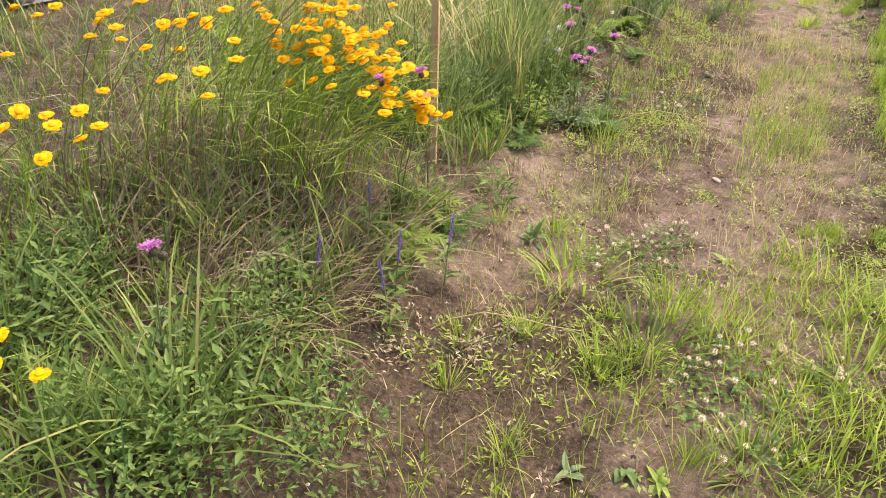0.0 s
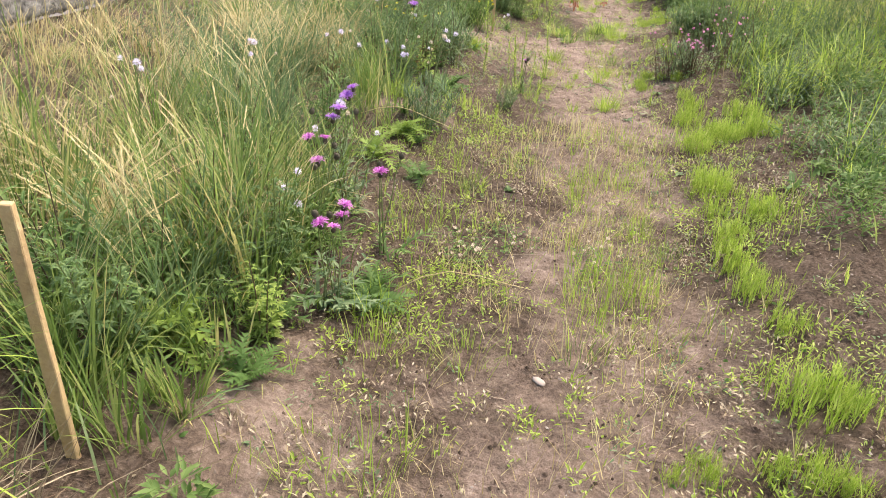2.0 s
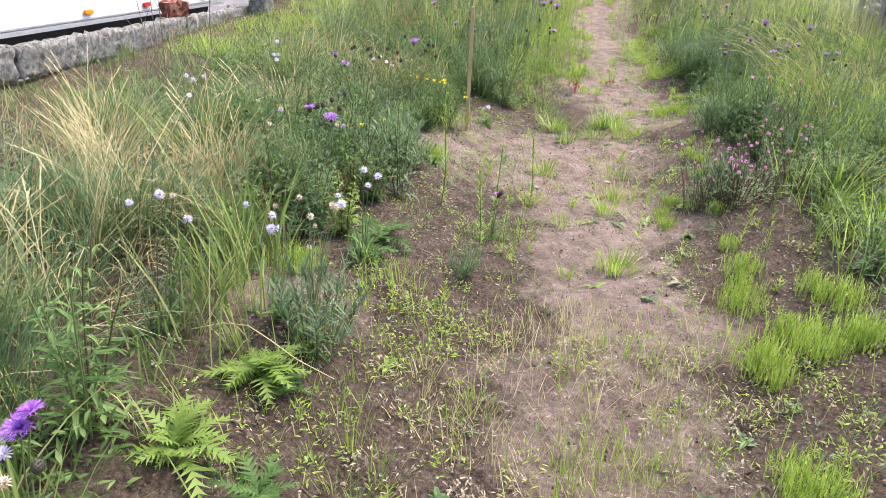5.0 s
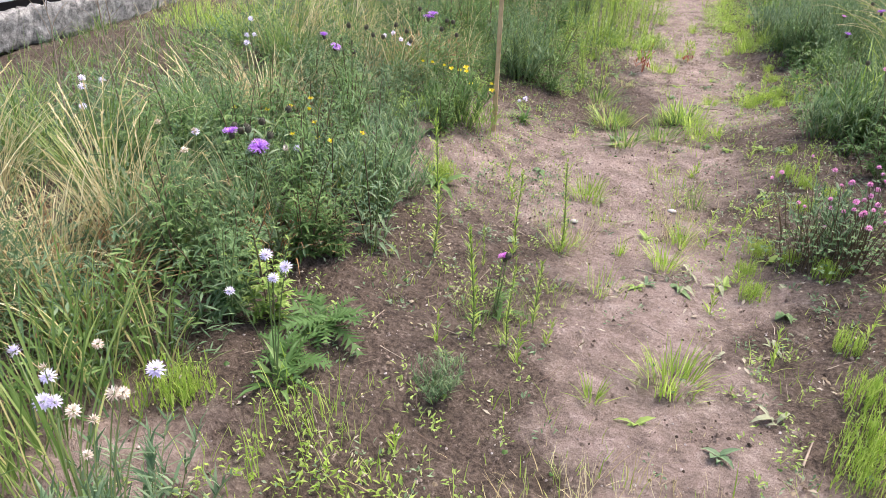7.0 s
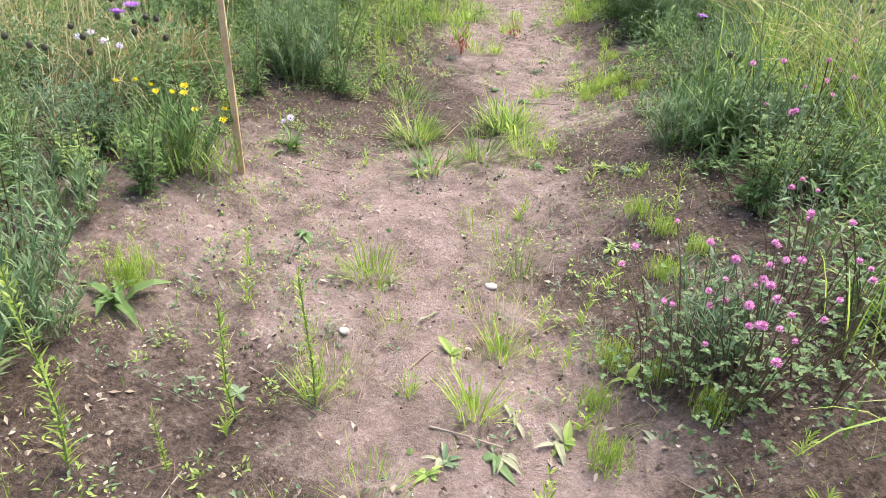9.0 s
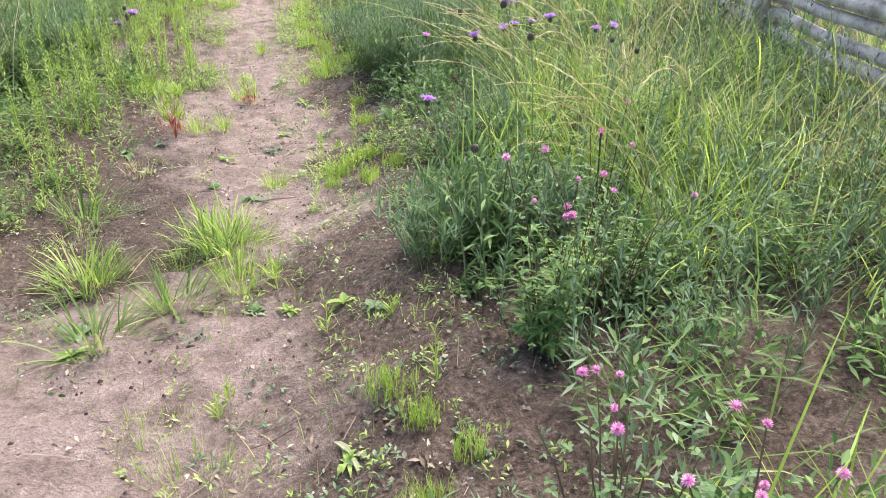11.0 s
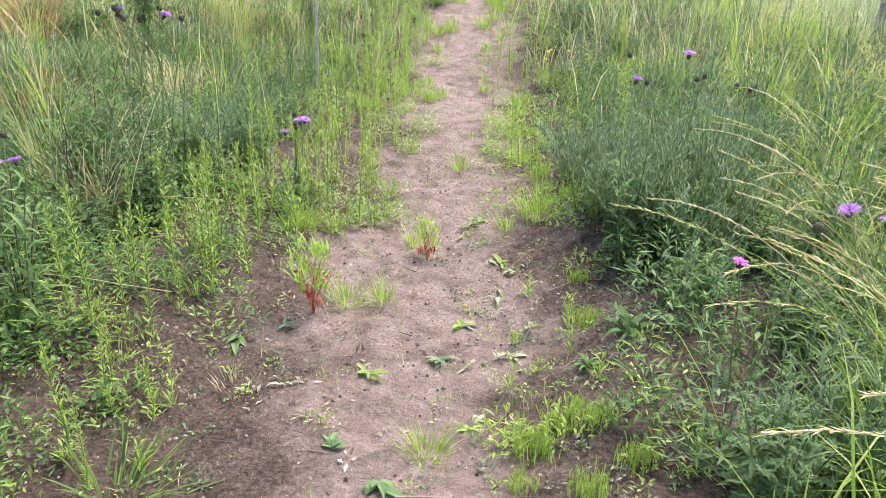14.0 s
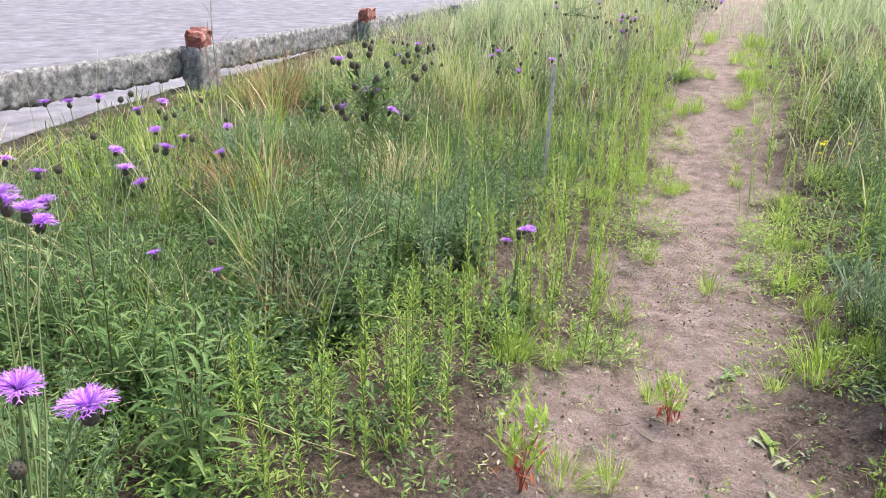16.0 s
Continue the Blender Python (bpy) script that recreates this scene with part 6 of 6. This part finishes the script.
foliage("undergrowth", "mid green leafy weeds by the fence", LEAF, spots(800, (1.5, 4.2, 3, 15), lambda x, y: right_side(x, y) * (.3 + .7 * patch_noise(x, y, 2.4, .6)), 44), 90, .12, .28, (.025, .07), (.0035, .008), 44)
foliage("undergrowth", "grey-green leafy weeds by the fence", LEAF_GREY, spots(600, (1.5, 4.2, 5, 16), lambda x, y: right_side(x, y) * patch_noise(x, y, 2.0, 4.6), 45), 100, .13, .34, (.025, .075), (.0025, .006), 45)
foliage("seedlings", "small green seedlings dotted over the soil", LEAF_LIGHT, spots(2600, (-.6, 2.1, .6, 14.5), lambda x, y: (1 - open_soil(x, y)) * (.12 + .88 * smooth(.1, .55, np.abs(x - path_x(y)))) * (.25 + .75 * patch_noise(x, y, 3.7, 2.2)), 46), 14, .034, .06, (.011, .028), (.002, .0048), 46)
foliage("seedlings", "small grey-green seedlings dotted over the soil", LEAF_GREY, spots(1800, (-.6, 2.1, .6, 14.5), lambda x, y: (1 - open_soil(x, y)) * (.2 + .8 * smooth(.1, .55, np.abs(x - path_x(y)))) * patch_noise(x, y, 3.1, 5.2), 47), 12, .036, .045, (.011, .028), (.002, .0045), 47)
foliage("withered_leaves", "flat grey-green withered leaves lying on the path", DEAD_LEAF, spots(420, (-.2, 1.9, 6.5, 13.5), lambda x, y: (1 - open_soil(x, y)) * (.3 + .7 * patch_noise(x, y, 4.4, 1.2)), 52), 6, .045, .010, (.016, .040), (.003, .007), 52)
foliage("low_leaves", "flat small green leaves hugging the path", LEAF_GREY, spots(650, (-.2, 1.9, 6.5, 13.5), lambda x, y: (1 - open_soil(x, y)) * (.12 + .88 * smooth(.1, .5, np.abs(x - path_x(y)))) * patch_noise(x, y, 3.4, 3.2), 53), 8, .04, .02, (.014, .034), (.0025, .006), 53)
foliage("low_weeds", "olive and yellowing low weeds matted over the early path", GRASS_LIME, spots(900, (-.1, 1.7, 1.5, 6.2), lambda x, y: (.15 + .85 * smooth(.4, .8, patch_noise(x, y, 3.9, 2.7))), 54), 22, .06, .07, (.012, .035), (.002, .0045), 54)
foliage("low_weeds", "dry brown low weeds matted over the early path", DEAD_LEAF, spots(800, (-.2, 1.8, 1.5, 6.2), lambda x, y: (.15 + .85 * smooth(.4, .8, patch_noise(x, y, 3.3, 4.9))), 55), 20, .06, .06, (.012, .03), (.0018, .004), 55)
stalk_field("slender lime-green stalks crowding beside the far path", GRASS_LIME, spots(2300, (-1.2, 3.0, 12.0, 19), lambda x, y: smooth(.26, .5, np.abs(x - path_x(y))) * (.15 + .85 * patch_noise(x, y, 3.4, .4)) * np.where(x < path_x(y), 1, .4) * (1 - .95 * smooth(.65, 1.05, np.abs(x - path_x(y)))), 71), (.18, .6), 34, 71)
stalk_field("slender mid-green stalks on the bank", LEAF, spots(900, (-1.8, .1, 11.0, 17), lambda x, y: left_side(x, y) * patch_noise(x, y, 2.9, 1.9), 72), (.2, .55), 30, 72)
stalk_field("thin yellow-green stalks on the soil beside the path", GRASS_LIME, spots(200, (.1, 1.75, 5.0, 12.5), lambda x, y: (1 - open_soil(x, y)) * smooth(.25, .5, np.abs(x - path_x(y))) * patch_noise(x, y, 4.4, 3.3), 73), (.06, .2), 20, 73)
stalk_field("slender grey-green stalks by the fence", LEAF_GREY, spots(1500, (1.8, 4.0, 8.5, 17), lambda x, y: right_side(x, y) * (.2 + .8 * patch_noise(x, y, 2.7, 2.6)), 74), (.25, .6), 30, 74)
edge_spots = spots(190, (0, 2, 11.6, 20), lambda x, y: (.35 + .65 * (y > 13)) * smooth(.02, .3, np.abs(x - path_x(y))) * smooth(.75, .4, np.abs(x - path_x(y))), 51)
place_copies([copy_thing(k, Matrix.Identity(4)) for k in tuft_kinds], list(zip(*(v.tolist() for v in edge_spots))), (.7, 1.2))
more_stalks = spots(95, (-.5, 2.1, 11.6, 16.5), lambda x, y: (np.abs(x - path_x(y)) > .34) * (.3 + .7 * (x < 1)) * (.15 + .85 * patch_noise(x, y, 4.7, 1.3)), 48)
foliage("undergrowth", "low tangled green weeds round the plumed stalks", LEAF, spots(150, (-.6, .45, 10.1, 12.2), lambda x, y: smooth(.5, .1, x - .22 * (y - 10.6)) * (.25 + .75 * patch_noise(x, y, 4.1, .4)), 56), 60, .1, .15, (.02, .055), (.003, .007), 56)
foliage("undergrowth", "pale green low weeds round the plumed stalks", LEAF_LIGHT, spots(90, (-.6, .5, 10.1, 12.2), lambda x, y: smooth(.55, .1, x - .22 * (y - 10.6)) * patch_noise(x, y, 4.9, 2.4), 57), 45, .09, .13, (.02, .05), (.003, .006), 57)
foliage("undergrowth", "dense dark leafy weeds at the foot of the bank by the fence", LEAF, spots(200, (1.7, 2.9, 9.0, 14.5), lambda x, y: smooth(1.65, 1.95, x) * (.3 + .7 * patch_noise(x, y, 3.2, 1.1)), 58), 110, .13, .3, (.025, .07), (.0025, .006), 58)
foliage("undergrowth", "bright green weeds spilling onto the path", GRASS_LIME, spots(130, (1.4, 2.0, 9.2, 14.5), lambda x, y: smooth(.0, .3, patch_noise(x, y, 4.2, 2.1) - .4), 59), 70, .09, .14, (.02, .05), (.0025, .005), 59)
place_copies([copy_thing(k, Matrix.Identity(4)) for k in stalk_kinds], [(-.11, 10.91), (.14, 10.95), (.18, 11.13), (.23, 11.31), (.07, 10.81), (-.04, 11.56), (.22, 11.97), (.3, 12.27), (-.3, 10.82), (.2, 11.51), (.1, 11.3), (.0, 11.1), (.3, 11.7), (.12, 11.75), (-.2, 11.2), (.32, 11.45), (.36, 11.95), (-.05, 12.1), (.1, 12.3), (.25, 12.5)][::3], (.8, 1.15))
near_st = [q for q in zip(*(v.tolist() for v in more_stalks)) if q[1] < 12.4]
far_st = [q for q in zip(*(v.tolist() for v in more_stalks)) if q[1] >= 12.4]
place_copies([copy_thing(k, Matrix.Identity(4)) for k in stalk_kinds], near_st, (.6, 1.3))
place_copies([copy_thing(k, Matrix.Identity(4)) for k in stalk_kinds], far_st, (.9, 1.5))


def flecks(name, label, cat, mat, n, box, keep, size, tall, seed):
    """Small irregular lumps lying on the ground."""
    rng = np.random.default_rng(seed)
    x, y = scatter(n, *box, keep, rng)
    b = Build()
    zs = height(x, y)
    for px, py, pz in zip(x, y, zs):
        s = size * rng.uniform(.4, 1.6)
        a = rng.uniform(0, 6.28, 5) * .15 + np.arange(5) * 1.2566 + rng.uniform(0, 6)
        r = s * rng.uniform(.6, 1.2, 5)
        ring = [(px + r[k] * math.cos(a[k]), py + r[k] * math.sin(a[k]), pz - .002 + tall * s * .2 * rng.uniform(0, 1)) for k in range(5)]
        b.add(ring + [(px, py, pz + s * tall)], [(k, (k + 1) % 5, 5) for k in range(5)])
    return tagged(part(name, b, mat), label, cat, kind="stuff")


verge = lambda x, y: (1 - open_soil(x, y)) * (.25 + .75 * smooth(.1, .5, np.abs(x - path_x(y)))) * (.2 + .8 * patch_noise(x, y, 3.3, 1.9))
flecks("pebbles", "pale grit and small stones strewn on the soil", "stones", PEBBLE, 34000, (-.9, 2.4, .6, 14), lambda x, y: np.maximum(verge(x, y), .3 * (1 - open_soil(x, y))), .004, .6, 21)
flecks("leaf_litter", "dry leaf fragments strewn on the soil", "litter", DEAD_LEAF, 11000, (-.9, 2.4, .6, 14), verge, .007, .35, 22)
flecks("clods", "dark crumbs of soil on the path", "soil", SOIL, 22000, (-.9, 2.4, .6, 14), lambda x, y: (1 - open_soil(x, y)) * (.3 + .7 * patch_noise(x, y, 4.3, 3.9)), .006, .8, 24)
flecks("leaf_litter", "pale dry leaf scraps on the path", "litter", STRAW, 3000, (-.9, 2.4, .6, 14), verge, .005, .3, 25)
flecks("low_leaves", "tiny green seedlings on the soil", "weed", LEAF, 6000, (-.9, 2.4, .6, 15), lambda x, y: (1 - .6 * open_soil(x, y)) * smooth(.35, .9, patch_noise(x, y, 5.3, .9)) * (.2 + .8 * smooth(.15, .5, np.abs(x - path_x(y)))), .009, .6, 23)


def twigs():
    rng = np.random.default_rng(31)
    b = Build()
    x, y = scatter(1500, -.9, 2.3, .8, 14, lambda x, y: .3 + .7 * patch_noise(x, y, 2.7, 3.3), rng)
    for px, py in zip(x, y):
        a, ln = rng.uniform(0, 6.28), rng.uniform(.04, .2)
        q = (px + math.cos(a) * ln, py + math.sin(a) * ln)
        mid = ((px + q[0]) / 2 + rng.uniform(-.01, .01), (py + q[1]) / 2 + rng.uniform(-.01, .01))
        tube(b, [(u, v, hz(u, v) + .004) for u, v in ((px, py), mid, q)], rng.uniform(.0008, .0022), .0008, 3)
    return tagged(part("twigs", b, TWIG), "thin dry twigs and stalks lying on the soil", "litter", kind="stuff")


twigs()

for x, y, ln, a in ((1.33, 6.65, .13, 70), (1.3, 6.3, .1, 10), (1.22, 10.3, .16, 5), (.75, 7.9, .12, 60), (.05, 5.9, .25, 20), (.9, 7.6, .2, -15)):
    b = Build()
    c, s = math.cos(radians(a)) * ln / 2, math.sin(radians(a)) * ln / 2
    tube(b, [(-c, -s, 0), (0, 0, .004), (c, s, 0)], .004, .003, 5)
    ob = part("stick", b, TWIG)
    ob.matrix_basis = pose(x, y, hz(x, y) + .006)
    tagged(ob, "short dry stick lying on the sand", "stick", "loose sticks")
for x, y, s in ((.66, 3.6, .02), (.95, 8.35, .02), (1.0, 2.5, .02), (.5, 8.0, .018)):
    b = Build()
    lathe(b, [(.2 * s, -.3 * s), (.9 * s, -.15 * s), (s, .15 * s), (.6 * s, .45 * s), (.1 * s, .5 * s)], 7)
    ob = part("stone", b, PEBBLE, smooth_shade=True)
    ob.matrix_basis = pose(x, y, hz(x, y) + .15 * s, 8, -6, 40 * y) @ Matrix.Diagonal((1.3, .9, .8, 1))
    tagged(ob, "pale pinkish stone on the path", "stone", "loose stones")


def russet_clump(seed, n, h):
    b = Build()
    r = random.Random(seed)
    for k in range(n):
        a, d = r.uniform(0, 6.28), .16 * math.sqrt(r.random())
        ribbon(b, (d * math.cos(a), d * math.sin(a), -.02), a + r.uniform(-1, 1), r.uniform(.1, .8), h * r.uniform(.5, 1.1), .0045, r.uniform(.5, 1.6), 4)
    return lone("dry_grass_clump", b.mesh("dry_grass_clump", RUST), "russet dry grass clump on the bank", "grass", "dry grass clumps")


stand(lone("grass_tuft", tuft_mesh("tussock", 220, .09, .16, .36, .005, .6, .8, GRASS), "dense dark green grass tussock on the bank", "grass", "tussocks"), -.83, 9.58)
for i, (x, y, h) in enumerate(((-.85, 9.7, .5), (-1.31, 12.6, .6), (-1.45, 12.8, .6), (-2.3, 14.2, .6), (-2.5, 14.6, .6), (-.9, 6.4, .4), (-.75, 9.9, .4), (-1.1, 9.7, .35), (-.55, 7.0, .35))):
    stand(russet_clump(i, 160, h), x, y, 30 * i)

for i, (x, y, z, a, ln) in enumerate(((-.1, 10.9, .12, 5, .75), (-.35, 4.35, .1, 12, .5), (-.3, 4.2, .12, 20, .5), (-.2, 5.4, .3, -20, .6), (.2, 2.1, .08, 25, .5), (-.15, 11.6, .3, 30, .6), (.35, 4.0, .12, 8, .5))):
    b = Build()
    tube(b, [(ln * (t - .5), .03 * math.sin(6 * t), .07 * math.sin(math.pi * t) + .05 * t) for t in (0, .2, .4, .6, .8, 1)], .0022, .0012, 4)
    ob = part("straw", b, STRAW)
    ob.matrix_basis = pose(x, y, hz(x, y) + z * .2, 0, 0, a)
    tagged(ob, "long pale straw bent across the weeds", "straw", "loose straws")
